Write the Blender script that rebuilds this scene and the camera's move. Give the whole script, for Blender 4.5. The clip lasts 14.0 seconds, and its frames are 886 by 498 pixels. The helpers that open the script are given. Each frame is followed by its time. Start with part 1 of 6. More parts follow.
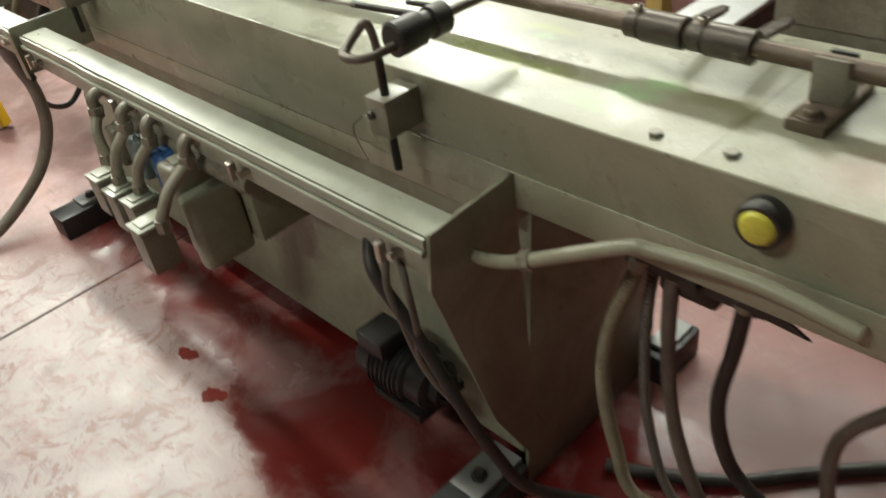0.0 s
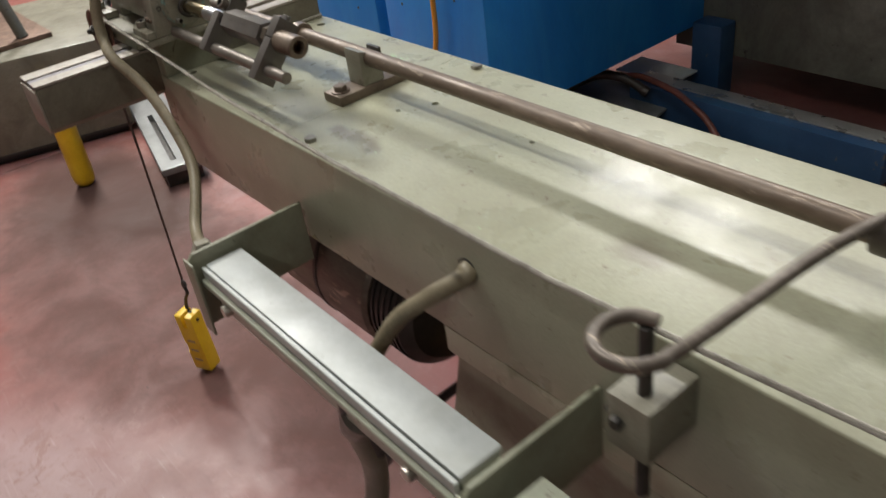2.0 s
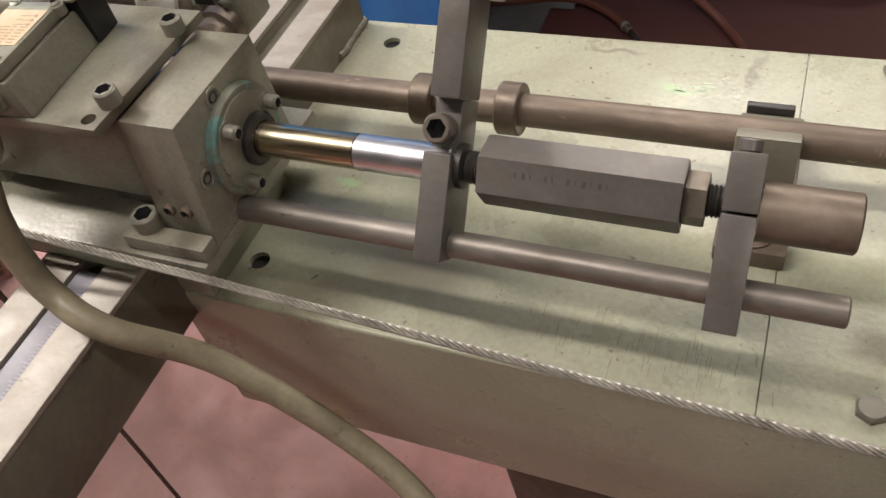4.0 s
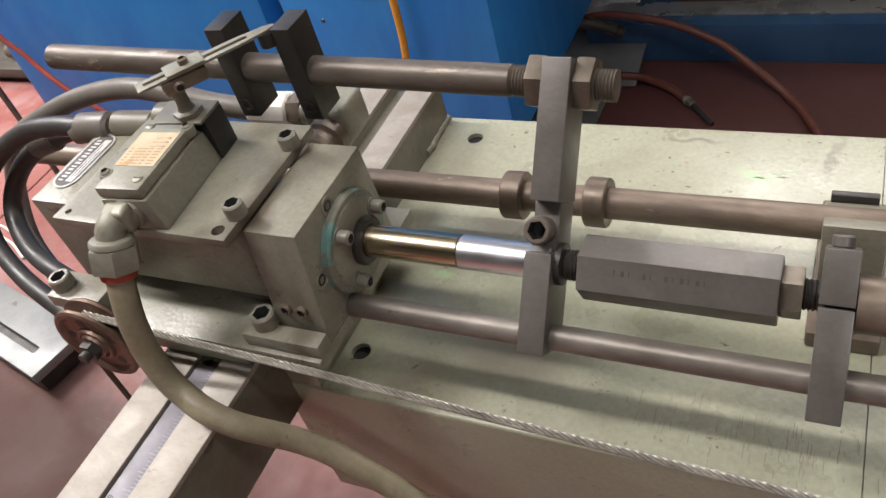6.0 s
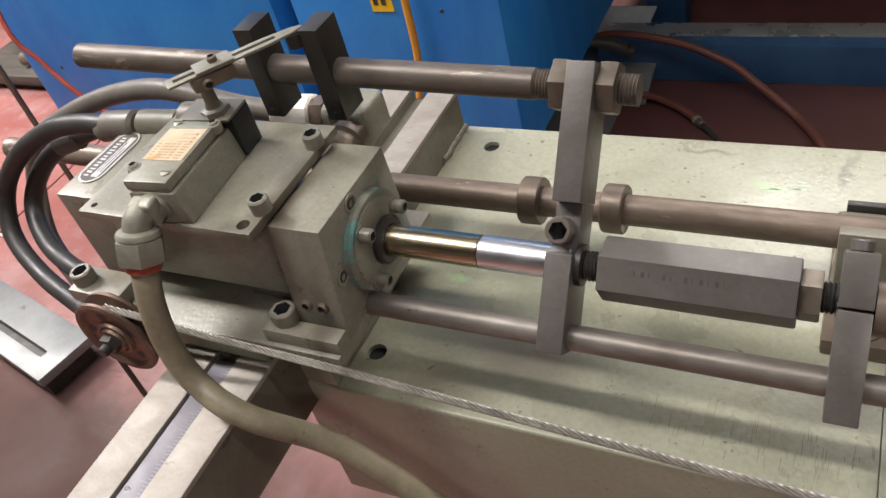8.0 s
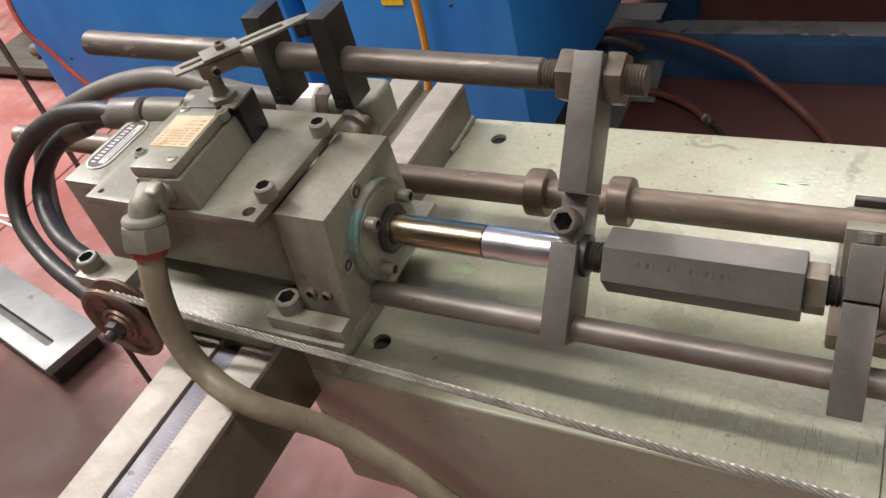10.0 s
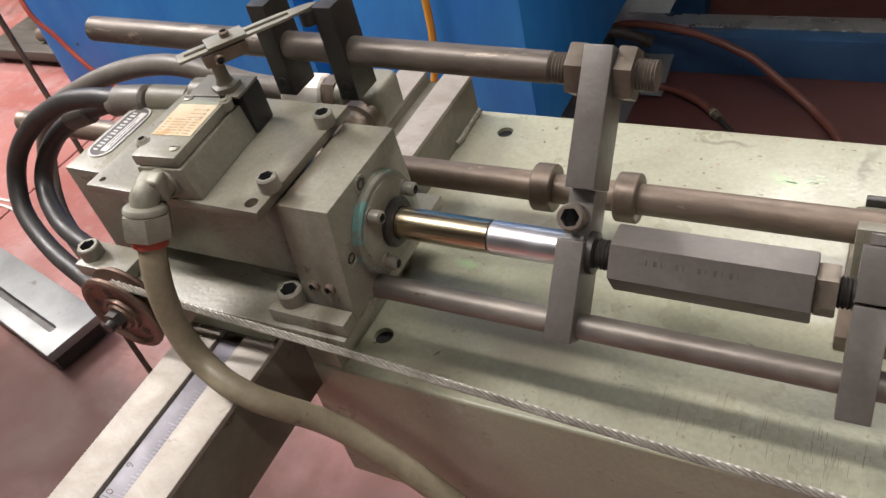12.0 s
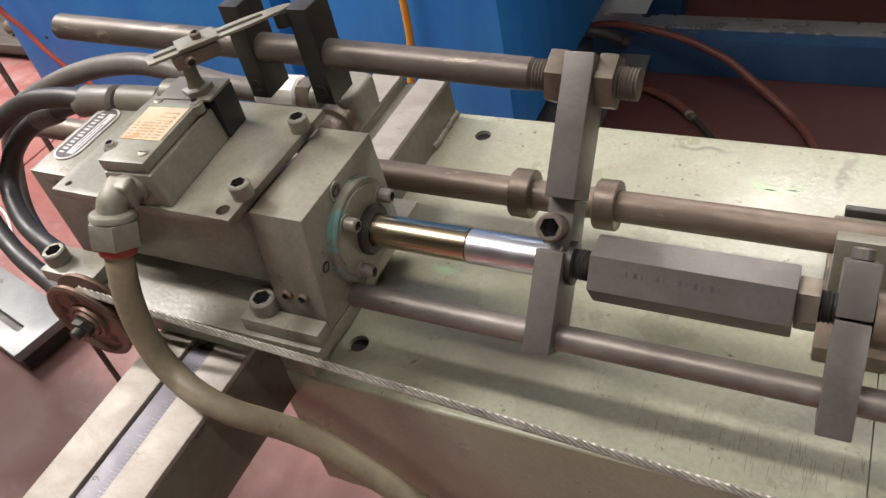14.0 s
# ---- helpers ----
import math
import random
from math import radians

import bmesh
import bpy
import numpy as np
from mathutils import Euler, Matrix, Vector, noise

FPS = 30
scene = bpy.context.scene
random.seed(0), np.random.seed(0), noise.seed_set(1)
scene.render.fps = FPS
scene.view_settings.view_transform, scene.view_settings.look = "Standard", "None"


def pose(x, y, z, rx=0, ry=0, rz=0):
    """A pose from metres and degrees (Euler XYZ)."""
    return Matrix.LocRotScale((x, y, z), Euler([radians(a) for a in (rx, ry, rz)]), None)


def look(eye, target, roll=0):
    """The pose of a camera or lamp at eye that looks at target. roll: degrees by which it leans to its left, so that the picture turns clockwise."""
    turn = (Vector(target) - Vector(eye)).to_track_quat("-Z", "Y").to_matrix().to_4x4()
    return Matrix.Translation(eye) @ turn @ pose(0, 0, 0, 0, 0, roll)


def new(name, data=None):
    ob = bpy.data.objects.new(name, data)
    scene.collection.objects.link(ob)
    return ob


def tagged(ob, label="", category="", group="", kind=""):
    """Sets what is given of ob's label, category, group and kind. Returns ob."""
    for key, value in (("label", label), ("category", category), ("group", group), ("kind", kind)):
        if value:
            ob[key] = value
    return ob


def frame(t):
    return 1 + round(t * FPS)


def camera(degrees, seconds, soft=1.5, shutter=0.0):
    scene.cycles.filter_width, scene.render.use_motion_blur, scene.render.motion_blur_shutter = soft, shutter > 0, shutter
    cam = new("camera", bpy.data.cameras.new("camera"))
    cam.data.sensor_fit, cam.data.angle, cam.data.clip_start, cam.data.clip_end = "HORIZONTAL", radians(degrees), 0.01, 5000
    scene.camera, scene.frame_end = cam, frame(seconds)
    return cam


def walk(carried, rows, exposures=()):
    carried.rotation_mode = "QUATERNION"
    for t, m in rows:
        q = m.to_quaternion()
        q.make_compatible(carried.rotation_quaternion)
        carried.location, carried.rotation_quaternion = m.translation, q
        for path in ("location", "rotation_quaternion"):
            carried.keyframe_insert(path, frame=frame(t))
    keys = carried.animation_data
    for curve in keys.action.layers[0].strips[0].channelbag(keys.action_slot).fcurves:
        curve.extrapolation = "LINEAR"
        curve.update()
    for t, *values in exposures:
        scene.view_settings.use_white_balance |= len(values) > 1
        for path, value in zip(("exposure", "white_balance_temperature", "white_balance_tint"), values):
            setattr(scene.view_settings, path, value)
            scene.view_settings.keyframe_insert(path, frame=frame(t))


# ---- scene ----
cam = camera(57.0, 14.0, 1.5, 0.25)
PATH = [
    (0, (2.818, -0.728, 1.325), (1.571, 0.289, 0.137), -9.4),
    (0.5, (2.412, -0.692, 1.334), (1.12, 0.381, 0.249), -7.9),
    (1, (1.939, -0.681, 1.344), (0.648, 0.435, 0.3), -5.7),
    (1.5, (1.46, -0.551, 1.3), (0.092, 0.414, 0.206), -6.0),
    (2, (1.051, -0.475, 1.311), (-0.309, 0.493, 0.209), -8.5),
    (2.5, (0.596, -0.414, 1.315), (-0.546, 0.726, 0.134), -8.2),
    (3, (0.318, -0.308, 1.295), (-0.76, 0.841, 0.062), -9.3),
    (3.5, (0.122, -0.288, 1.256), (-0.766, 0.893, -0.091), -10.5),
    (4, (-0.02, -0.269, 1.276), (-0.713, 0.869, -0.216), -14.3),
    (6.5, (-0.038, -0.295, 1.316), (-0.906, 0.936, -0.001), -18.3),
    (7, (-0.041, -0.303, 1.315), (-0.907, 0.937, 0.005), -17.6),
    (9.5, (-0.042, -0.303, 1.313), (-0.905, 0.931, -0.003), -16.5),
    (10, (-0.04, -0.306, 1.31), (-0.915, 0.92, -0.006), -16.6),
    (10.5, (-0.041, -0.303, 1.311), (-0.918, 0.911, -0.013), -16.3),
    (11, (-0.045, -0.3, 1.312), (-0.921, 0.906, -0.021), -15.9),
    (11.5, (-0.043, -0.298, 1.31), (-0.923, 0.907, -0.022), -16.1),
    (12, (-0.044, -0.3, 1.307), (-0.924, 0.907, -0.023), -16.1),
    (12.5, (-0.046, -0.299, 1.308), (-0.922, 0.903, -0.028), -15.9),
    (13, (-0.049, -0.297, 1.307), (-0.92, 0.912, -0.028), -15.5),
    (13.5, (-0.053, -0.291, 1.307), (-0.897, 0.923, -0.039), -15.1),
    (14, (-0.051, -0.288, 1.306), (-0.876, 0.937, -0.042), -14.4),
]
EXPOSURES = [(0, 0.5, 6650, -1), (0.5, 0.3, 6500, 1), (1, 0, 6500, 3), (1.5, -0.2, 6450, 9), (2, -0.33, 6450, 9), (2.5, -0.4, 6550, 12), (3.5, -0.25, 6700, 14), (4.2, -0.08, 6700, 14), (6.4, -0.05, 6350, 13.5), (14, -0.05, 6450, 14.5)]
walk(cam, [(t, look(eye, target, roll)) for t, eye, target, roll in PATH], EXPOSURES)
# ---- world and light ----
world = bpy.data.worlds.new("workshop_air")
scene.world = world
world.use_nodes = True
world.node_tree.nodes["Background"].inputs[0].default_value = (0.9, 0.95, 1.0, 1)
world.node_tree.nodes["Background"].inputs[1].default_value = 0.005
scene.view_settings.exposure = 0.0


def bay_lamp(x, y, z, watts, wide, long, warm=(1.0, 0.97, 0.92)):
    """The light of a fluorescent batten hung under the workshop's roof, long along x; also used for one fill."""
    d = bpy.data.lights.new("bay_light", "AREA")
    d.shape, d.size, d.size_y, d.energy, d.color = "RECTANGLE", wide, long, watts, warm
    ob = new("bay_light", d)
    ob.matrix_world = pose(x, y, z)
    return ob


# The last row is an unseen fill, added to brighten the bed's front.
LAMPS = [(-1.85, 3.35, 3.5, 190, 1.2, 0.45), (0.05, 3.3, 3.5, 90, 1.2, 0.45), (1.85, 3.2, 3.5, 55, 1.2, 0.45), (-3.1, 0.4, 3.4, 170, 1.2, 0.16), (-4.9, 1.4, 3.4, 140, 1.2, 0.4), (-1.3, -0.4, 3.5, 60, 1.2, 0.16), (0.6, -0.4, 3.5, 20, 1.2, 0.16), (1.85, -2.8, 3.5, 40, 1.2, 0.3)]
for lx, ly, lz, lw, sx, sy in LAMPS:
    bay_lamp(lx, ly, lz, lw, sx, sy)


# ---- mesh helpers ----
def thing(name, at, label, category, group="", kind=""):
    ob = new(name)
    ob.location = at
    ob.empty_display_size = 0.05
    return tagged(ob, label, category, group, kind)


def finish(bm, name, angle=35):
    bmesh.ops.recalc_face_normals(bm, faces=bm.faces)
    limit = radians(angle)
    for f in bm.faces:
        f.smooth = True
    for e in bm.edges:
        if len(e.link_faces) == 2 and e.calc_face_angle(0) > limit:
            e.smooth = False
    me = bpy.data.meshes.new(name)
    bm.to_mesh(me)
    bm.free()
    return me


def part(name, bm, material, parent, label="", m=None):
    """Links a bmesh, or a finished mesh, as one mesh object under a thing or a part."""
    me = finish(bm, name) if isinstance(bm, bmesh.types.BMesh) else bm
    if material and not me.materials:
        me.materials.append(material)
        if any(p.material_index == 1 for p in me.polygons):
            me.materials.append(INK)
    ob = new(name, me)
    if m is not None:
        ob.matrix_basis = m
    if parent:
        ob.parent = parent
        if parent.type == "EMPTY":
            ob.matrix_parent_inverse = Matrix.Translation(-Vector(parent.location))
    if label:
        ob["label"] = label
    return ob


def solo(name, bm, material, label, category, group="", kind="", m=None):
    return tagged(part(name, bm, material, None, "", m), label, category, group, kind)


def box(bm, lo, hi, bevel=0.0, seg=2):
    v = [bm.verts.new((x, y, z)) for z in (lo[2], hi[2]) for y in (lo[1], hi[1]) for x in (lo[0], hi[0])]
    fs = [bm.faces.new([v[i] for i in q]) for q in ((0, 2, 3, 1), (4, 5, 7, 6), (0, 1, 5, 4), (2, 6, 7, 3), (0, 4, 6, 2), (1, 3, 7, 5))]
    if bevel:
        es = list({e for f in fs for e in f.edges})
        bmesh.ops.bevel(bm, geom=es, offset=bevel, segments=seg, affect="EDGES", profile=0.6)
    return bm


def block(lo, hi, bevel=0.001, seg=2):
    return box(bmesh.new(), lo, hi, bevel, seg)


def frame_of(axis):
    a = Vector(axis).normalized()
    b = a.cross(Vector((0, 0, 1)) if abs(a.z) < 0.9 else Vector((1, 0, 0))).normalized()
    return a, b, a.cross(b)


def lathe(bm, at, axis, profile, n=28, spin=0.0):
    """Turned solid: profile rows (distance, radius) or (distance, radius, 6) for a hexagon whose flats are that radius away."""
    a, b, c = frame_of(axis)
    at = Vector(at)
    rings = []
    for row in profile:
        d, r = row[0], row[1]
        ring = []
        for k in range(n):
            th = 2 * math.pi * k / n
            rr = r
            if len(row) > 2:
                w = math.pi / row[2]
                rr = r / math.cos((th % (2 * w)) - w)
            th += spin
            ring.append(bm.verts.new(at + a * d + (b * math.cos(th) + c * math.sin(th)) * rr))
        rings.append(ring)
    for p, q in zip(rings, rings[1:]):
        for k in range(n):
            bm.faces.new((p[k], p[(k + 1) % n], q[(k + 1) % n], q[k]))
    bm.faces.new(list(reversed(rings[0])))
    bm.faces.new(rings[-1])
    return bm


def rod(bm, p, q, r, n=24, bevel=0.0):
    p, q = Vector(p), Vector(q)
    d = (q - p).length
    prof = [(0, r), (d, r)] if not bevel else [(0, r - bevel), (bevel, r), (d - bevel, r), (d, r - bevel)]
    return lathe(bm, p, q - p, prof, n)


def hexagon(bm, p, q, flat, chamfer=0.001, spin=0.0):
    p, q = Vector(p), Vector(q)
    d = (q - p).length
    return lathe(bm, p, q - p, [(0, flat * 0.97, 6), (chamfer, flat, 6), (d - chamfer, flat, 6), (d, flat * 0.97, 6)], 6 * 6, spin)


def socket_bolt(bm, at, axis, r=0.009, h=0.012, spin=0.0):
    """Hexagon socket cap screw's head, from its seat; the socket's shade is put in as dark faces."""
    lathe(bm, at, axis, [(0, r), (h - 0.0012, r), (h, r - 0.0012), (h, r * 0.6, 6), (h * 0.08, r * 0.6, 6)], 24, spin)
    bm.faces.ensure_lookup_table()
    for k in list(range(len(bm.faces) - 26, len(bm.faces) - 2)) + [len(bm.faces) - 1]:
        bm.faces[k].material_index = 1
    return bm


def hex_bolt(bm, at, axis, flat=0.0095, h=0.008, washer=0.0145, spin=0.2):
    if washer:
        lathe(bm, at, axis, [(0, washer), (0.002, washer), (0.0024, washer - 0.0006)], 24)
    at = Vector(at) + Vector(axis).normalized() * (0.0024 if washer else 0)
    return lathe(bm, at, axis, [(0, flat, 6), (h - 0.0015, flat, 6), (h, flat * 0.93)], 24, spin)


def smooth_path(pts, steps=8):
    pts = [Vector(p) for p in pts]
    out = []
    for i in range(len(pts) - 1):
        a, b = pts[max(i - 1, 0)], pts[i]
        c, d = pts[i + 1], pts[min(i + 2, len(pts) - 1)]
        for k in range(steps):
            t = k / steps
            out.append(0.5 * (2 * b + (c - a) * t + (2 * a - 5 * b + 4 * c - d) * t * t + (3 * b - a - 3 * c + d) * t ** 3))
    return out + [pts[-1]]


def sweep(bm, pts, r, n=14, steps=8, ribs=0.0, pitch=0.006):
    """A hose or bent bar along a smooth path; ribs gives the depth of a corrugated skin."""
    path = smooth_path(pts, steps) if steps else [Vector(p) for p in pts]
    if ribs:
        fine = [path[0]]
        for p, q in zip(path, path[1:]):
            k = max(1, round((q - p).length / (pitch / 4)))
            fine += [p.lerp(q, (i + 1) / k) for i in range(k)]
        path = fine
    side = None
    rings = []
    for i, p in enumerate(path):
        t = (path[min(i + 1, len(path) - 1)] - path[max(i - 1, 0)]).normalized()
        if side is None:
            side = t.orthogonal().normalized()
        side = (side - t * side.dot(t)).normalized()
        up = t.cross(side)
        rr = r - (ribs if ribs and i % 4 in (2, 3) else 0)
        rings.append([bm.verts.new(p + (side * math.cos(2 * math.pi * k / n) + up * math.sin(2 * math.pi * k / n)) * rr) for k in range(n)])
    for p, q in zip(rings, rings[1:]):
        for k in range(n):
            bm.faces.new((p[k], p[(k + 1) % n], q[(k + 1) % n], q[k]))
    bm.faces.new(list(reversed(rings[0])))
    bm.faces.new(rings[-1])
    return bm


def prism(bm, outline, axis, lo, hi, bevel=0.0):
    """A flat outline, pushed along an axis: 'x' takes (y, z), 'y' takes (x, z), 'z' takes (x, y)."""
    def at(p, d):
        return {"x": (d, p[0], p[1]), "y": (p[0], d, p[1]), "z": (p[0], p[1], d)}[axis]
    a = [bm.verts.new(at(p, lo)) for p in outline]
    b = [bm.verts.new(at(p, hi)) for p in outline]
    k = len(a)
    fs = [bm.faces.new(list(reversed(a))), bm.faces.new(b)]
    for i in range(k):
        fs.append(bm.faces.new((a[i], a[(i + 1) % k], b[(i + 1) % k], b[i])))
    if bevel:
        es = list({e for f in fs for e in f.edges})
        bmesh.ops.bevel(bm, geom=es, offset=bevel, segments=2, affect="EDGES", profile=0.6)
    return bm


def turn(bm, m):
    bmesh.ops.transform(bm, matrix=m, verts=bm.verts)
    return bm


def carved(bm, cutters):
    """The mesh of bm less the cutters' volumes."""
    body = new("carving", finish(bm, "carving"))
    tools = []
    for c in cutters:
        tools.append(new("cutter", finish(c, "cutter")))
        mod = body.modifiers.new("cut", "BOOLEAN")
        mod.operation, mod.object, mod.solver = "DIFFERENCE", tools[-1], "EXACT"
    bpy.context.view_layer.update()
    me = bpy.data.meshes.new_from_object(body.evaluated_get(bpy.context.evaluated_depsgraph_get()))
    for o in (body, *tools):
        bpy.data.objects.remove(o)
    out = bmesh.new()
    out.from_mesh(me)
    return out


# ---- materials ----
def material(name, colours, rough=0.5, metal=0.0, scale=8.0, grain=120.0, bump=0.1, spots=None, spot_scale=25.0, spot_amount=0.0, coat=0.0, stretch=(1, 1, 1), vary=0.06, rough_vary=0.12, grime=None, grime_amount=0.0, grime_scale=9.0):
    """Surface with a slow change between two colours, fine grain, worn spots of a third colour and a fine relief."""
    m = bpy.data.materials.new(name)
    m.use_nodes = True
    t = m.node_tree
    n, l = t.nodes, t.links
    p = n["Principled BSDF"]
    co = n.new("ShaderNodeTexCoord")
    mp = n.new("ShaderNodeMapping")
    mp.inputs["Scale"].default_value = stretch
    l.new(co.outputs["Object"], mp.inputs["Vector"])

    def noise_at(s, detail, rough_=0.6, distort=0.0):
        x = n.new("ShaderNodeTexNoise")
        x.inputs["Scale"].default_value, x.inputs["Detail"].default_value = s, detail
        x.inputs["Roughness"].default_value, x.inputs["Distortion"].default_value = rough_, distort
        l.new(mp.outputs[0], x.inputs["Vector"])
        return x.outputs["Fac"]

    def remap(src, a, b, lo=0.0, hi=1.0):
        x = n.new("ShaderNodeMapRange")
        x.inputs[1].default_value, x.inputs[2].default_value, x.inputs[3].default_value, x.inputs[4].default_value = a, b, lo, hi
        l.new(src, x.inputs[0])
        return x.outputs[0]

    def mix(fac, a, b):
        x = n.new("ShaderNodeMix")
        x.data_type = "RGBA"
        l.new(fac, x.inputs["Factor"])
        for sock, v in ((x.inputs["A"], a), (x.inputs["B"], b)):
            if isinstance(v, tuple):
                sock.default_value = (*v, 1)
            else:
                l.new(v, sock)
        return x.outputs["Result"]

    slow, fine = noise_at(scale, 4, 0.6, 0.4), noise_at(grain, 5)
    col = mix(remap(slow, 0.35, 0.65), colours[0], colours[1])
    hsv = n.new("ShaderNodeHueSaturation")
    l.new(col, hsv.inputs["Color"])
    l.new(remap(fine, 0.3, 0.7, 1 - vary, 1 + vary), hsv.inputs["Value"])
    col = hsv.outputs[0]
    if grime:
        col = mix(remap(noise_at(grime_scale, 7, 0.7, 0.9), 0.42, 0.72, 0.0, grime_amount), col, grime)
    if spots and spot_amount:
        s = noise_at(spot_scale, 6, 0.7, 0.6)
        edge = 0.72 - 0.3 * spot_amount
        col = mix(remap(s, edge, edge + 0.04), col, spots)
    l.new(col, p.inputs["Base Color"])
    l.new(remap(noise_at(scale * 2.3, 5), 0.3, 0.7, max(0.02, rough - rough_vary), min(1, rough + rough_vary)), p.inputs["Roughness"])
    p.inputs["Metallic"].default_value = metal
    p.inputs["Coat Weight"].default_value = coat
    p.inputs["Coat Roughness"].default_value = 0.15
    if bump:
        b = n.new("ShaderNodeBump")
        b.inputs["Strength"].default_value, b.inputs["Distance"].default_value = bump, 0.002
        l.new(fine, b.inputs["Height"])
        l.new(b.outputs[0], p.inputs["Normal"])
    return m


BED_PAINT = material("sage_machine_paint", ((0.335, 0.336, 0.24), (0.38, 0.38, 0.278)), 0.33, 0, 5, 230, 0.15, (0.15, 0.12, 0.085), 85, 0.26, vary=0.1, grime=(0.20, 0.165, 0.11), grime_amount=0.35, grime_scale=6)

def stain(m, spots, colour, amount, ragged=0.06, scale=14.0):
    """Soft ragged stains and painted shade at places on the plane: rows of (x, y, half length, half width)."""
    n, l = m.node_tree.nodes, m.node_tree.links
    p = n["Principled BSDF"]
    co = n.new("ShaderNodeTexCoord")
    ns = n.new("ShaderNodeTexNoise")
    ns.inputs["Scale"].default_value, ns.inputs["Detail"].default_value = scale, 6
    l.new(co.outputs["Object"], ns.inputs["Vector"])
    warp = n.new("ShaderNodeVectorMath")
    warp.operation = "MULTIPLY_ADD"
    l.new(ns.outputs["Color"], warp.inputs[0])
    warp.inputs[1].default_value = (ragged, ragged, 0)
    l.new(co.outputs["Object"], warp.inputs[2])
    for x, y, rx, ry in spots:
        mp = n.new("ShaderNodeMapping")
        mp.vector_type = "TEXTURE"
        mp.inputs["Location"].default_value = (x + ragged / 2, y + ragged / 2, 0)
        mp.inputs["Scale"].default_value = (rx, ry, 1e3)
        l.new(warp.outputs[0], mp.inputs["Vector"])
        ln = n.new("ShaderNodeVectorMath")
        ln.operation = "LENGTH"
        l.new(mp.outputs[0], ln.inputs[0])
        rm = n.new("ShaderNodeMapRange")
        rm.interpolation_type = "SMOOTHSTEP"
        for i, v in enumerate((0.2, 1.2, amount, 0.0)):
            rm.inputs[i + 1].default_value = v
        l.new(ln.outputs["Value"], rm.inputs[0])
        mx = n.new("ShaderNodeMix")
        mx.data_type = "RGBA"
        l.new(rm.outputs[0], mx.inputs["Factor"])
        l.new(p.inputs["Base Color"].links[0].from_socket, mx.inputs["A"])
        mx.inputs["B"].default_value = (*colour, 1)
        l.new(mx.outputs["Result"], p.inputs["Base Color"])


stain(BED_PAINT, [(0.11, 0.066, 0.05, 0.022), (0.155, 0.062, 0.03, 0.016), (0.07, 0.075, 0.025, 0.014), (0.6, 0.1, 0.05, 0.03), (-0.3, 0.2, 0.06, 0.03), (1.5, 0.16, 0.07, 0.04)], (0.13, 0.105, 0.07), 0.65)
# The head block's shadow on the bed, put into the paint as brown patches.
stain(BED_PAINT, [(-0.285, 0.075, 0.085, 0.04), (-0.245, 0.06, 0.06, 0.03), (-0.31, 0.02, 0.06, 0.025)], (0.12, 0.1, 0.068), 0.55, 0.03, 24.0)
stain(BED_PAINT, [(2.58, 0.075, 0.08, 0.07)], (0.3, 0.17, 0.115), 0.65)
stain(BED_PAINT, [(1.94, 0.115, 0.07, 0.03), (2.02, 0.105, 0.07, 0.035), (2.1, 0.1, 0.07, 0.03), (2.0, 0.225, 0.07, 0.018), (1.79, 0.13, 0.05, 0.016)], (0.36, 0.4, 0.16), 0.7, 0.06, 18.0)
stain(BED_PAINT, [(2.345, 0.138, 0.075, 0.026), (2.395, 0.12, 0.016, 0.05)], (0.2, 0.185, 0.1), 0.75, 0.04, 20.0)
stain(BED_PAINT, [(2.21, 0.062, 0.055, 0.028), (2.238, 0.108, 0.055, 0.028), (2.266, 0.145, 0.035, 0.018), (2.02, 0.2, 0.035, 0.012), (1.16, 0.14, 0.035, 0.008), (-0.098, 0.301, 0.022, 0.006), (-0.34, 0.14, 0.012, 0.006)], (0.36, 0.52, 0.27), 0.75, 0.05, 26.0)
stain(BED_PAINT, [(2.03, 0.127, 0.03, 0.014), (2.0, 0.06, 0.012, 0.012), (-0.16, 0.345, 0.03, 0.004), (-0.04, 0.33, 0.006, 0.03)], (0.12, 0.1, 0.07), 0.6, 0.03, 40.0)
GREY_PAINT = material("grey_green_casting_paint", ((0.235, 0.224, 0.172), (0.272, 0.26, 0.204)), 0.36, 0, 9, 280, 0.17, (0.09, 0.07, 0.05), 55, 0.24, vary=0.12, grime=(0.12, 0.095, 0.068), grime_amount=0.5, grime_scale=13)
stain(GREY_PAINT, [(-0.386, 0.03, 0.012, 0.05), (-0.383, 0.012, 0.018, 0.02), (-0.3915, 0.0085, 0.014, 0.013), (-0.3915, 0.0815, 0.014, 0.013), (-0.395, -0.012, 0.022, 0.012), (-0.36, -0.02, 0.012, 0.02), (-0.58, -0.012, 0.02, 0.012)], (0.105, 0.085, 0.058), 0.7, 0.012, 60.0)
DARK_PAINT = material("shaded_grey_paint", ((0.275, 0.288, 0.206), (0.315, 0.328, 0.24)), 0.45, 0, 6, 150, 0.1, (0.11, 0.085, 0.06), 22, 0.22, grime=(0.12, 0.09, 0.06), grime_amount=0.6, grime_scale=5)
TRAY_PAINT = material("wireway_grey_paint", ((0.33, 0.345, 0.265), (0.375, 0.39, 0.31)), 0.38, 0, 7, 110, 0.1, (0.16, 0.15, 0.12), 44, 0.16, vary=0.045, grime=(0.2, 0.18, 0.13), grime_amount=0.45, grime_scale=6)
LIDGREY = material("pale_grey_lid_paint", ((0.43, 0.455, 0.44), (0.5, 0.525, 0.51)), 0.46, 0.05, 7, 110, 0.08, (0.25, 0.24, 0.22), 60, 0.14, vary=0.05, grime=(0.3, 0.3, 0.26), grime_amount=0.4, grime_scale=9)
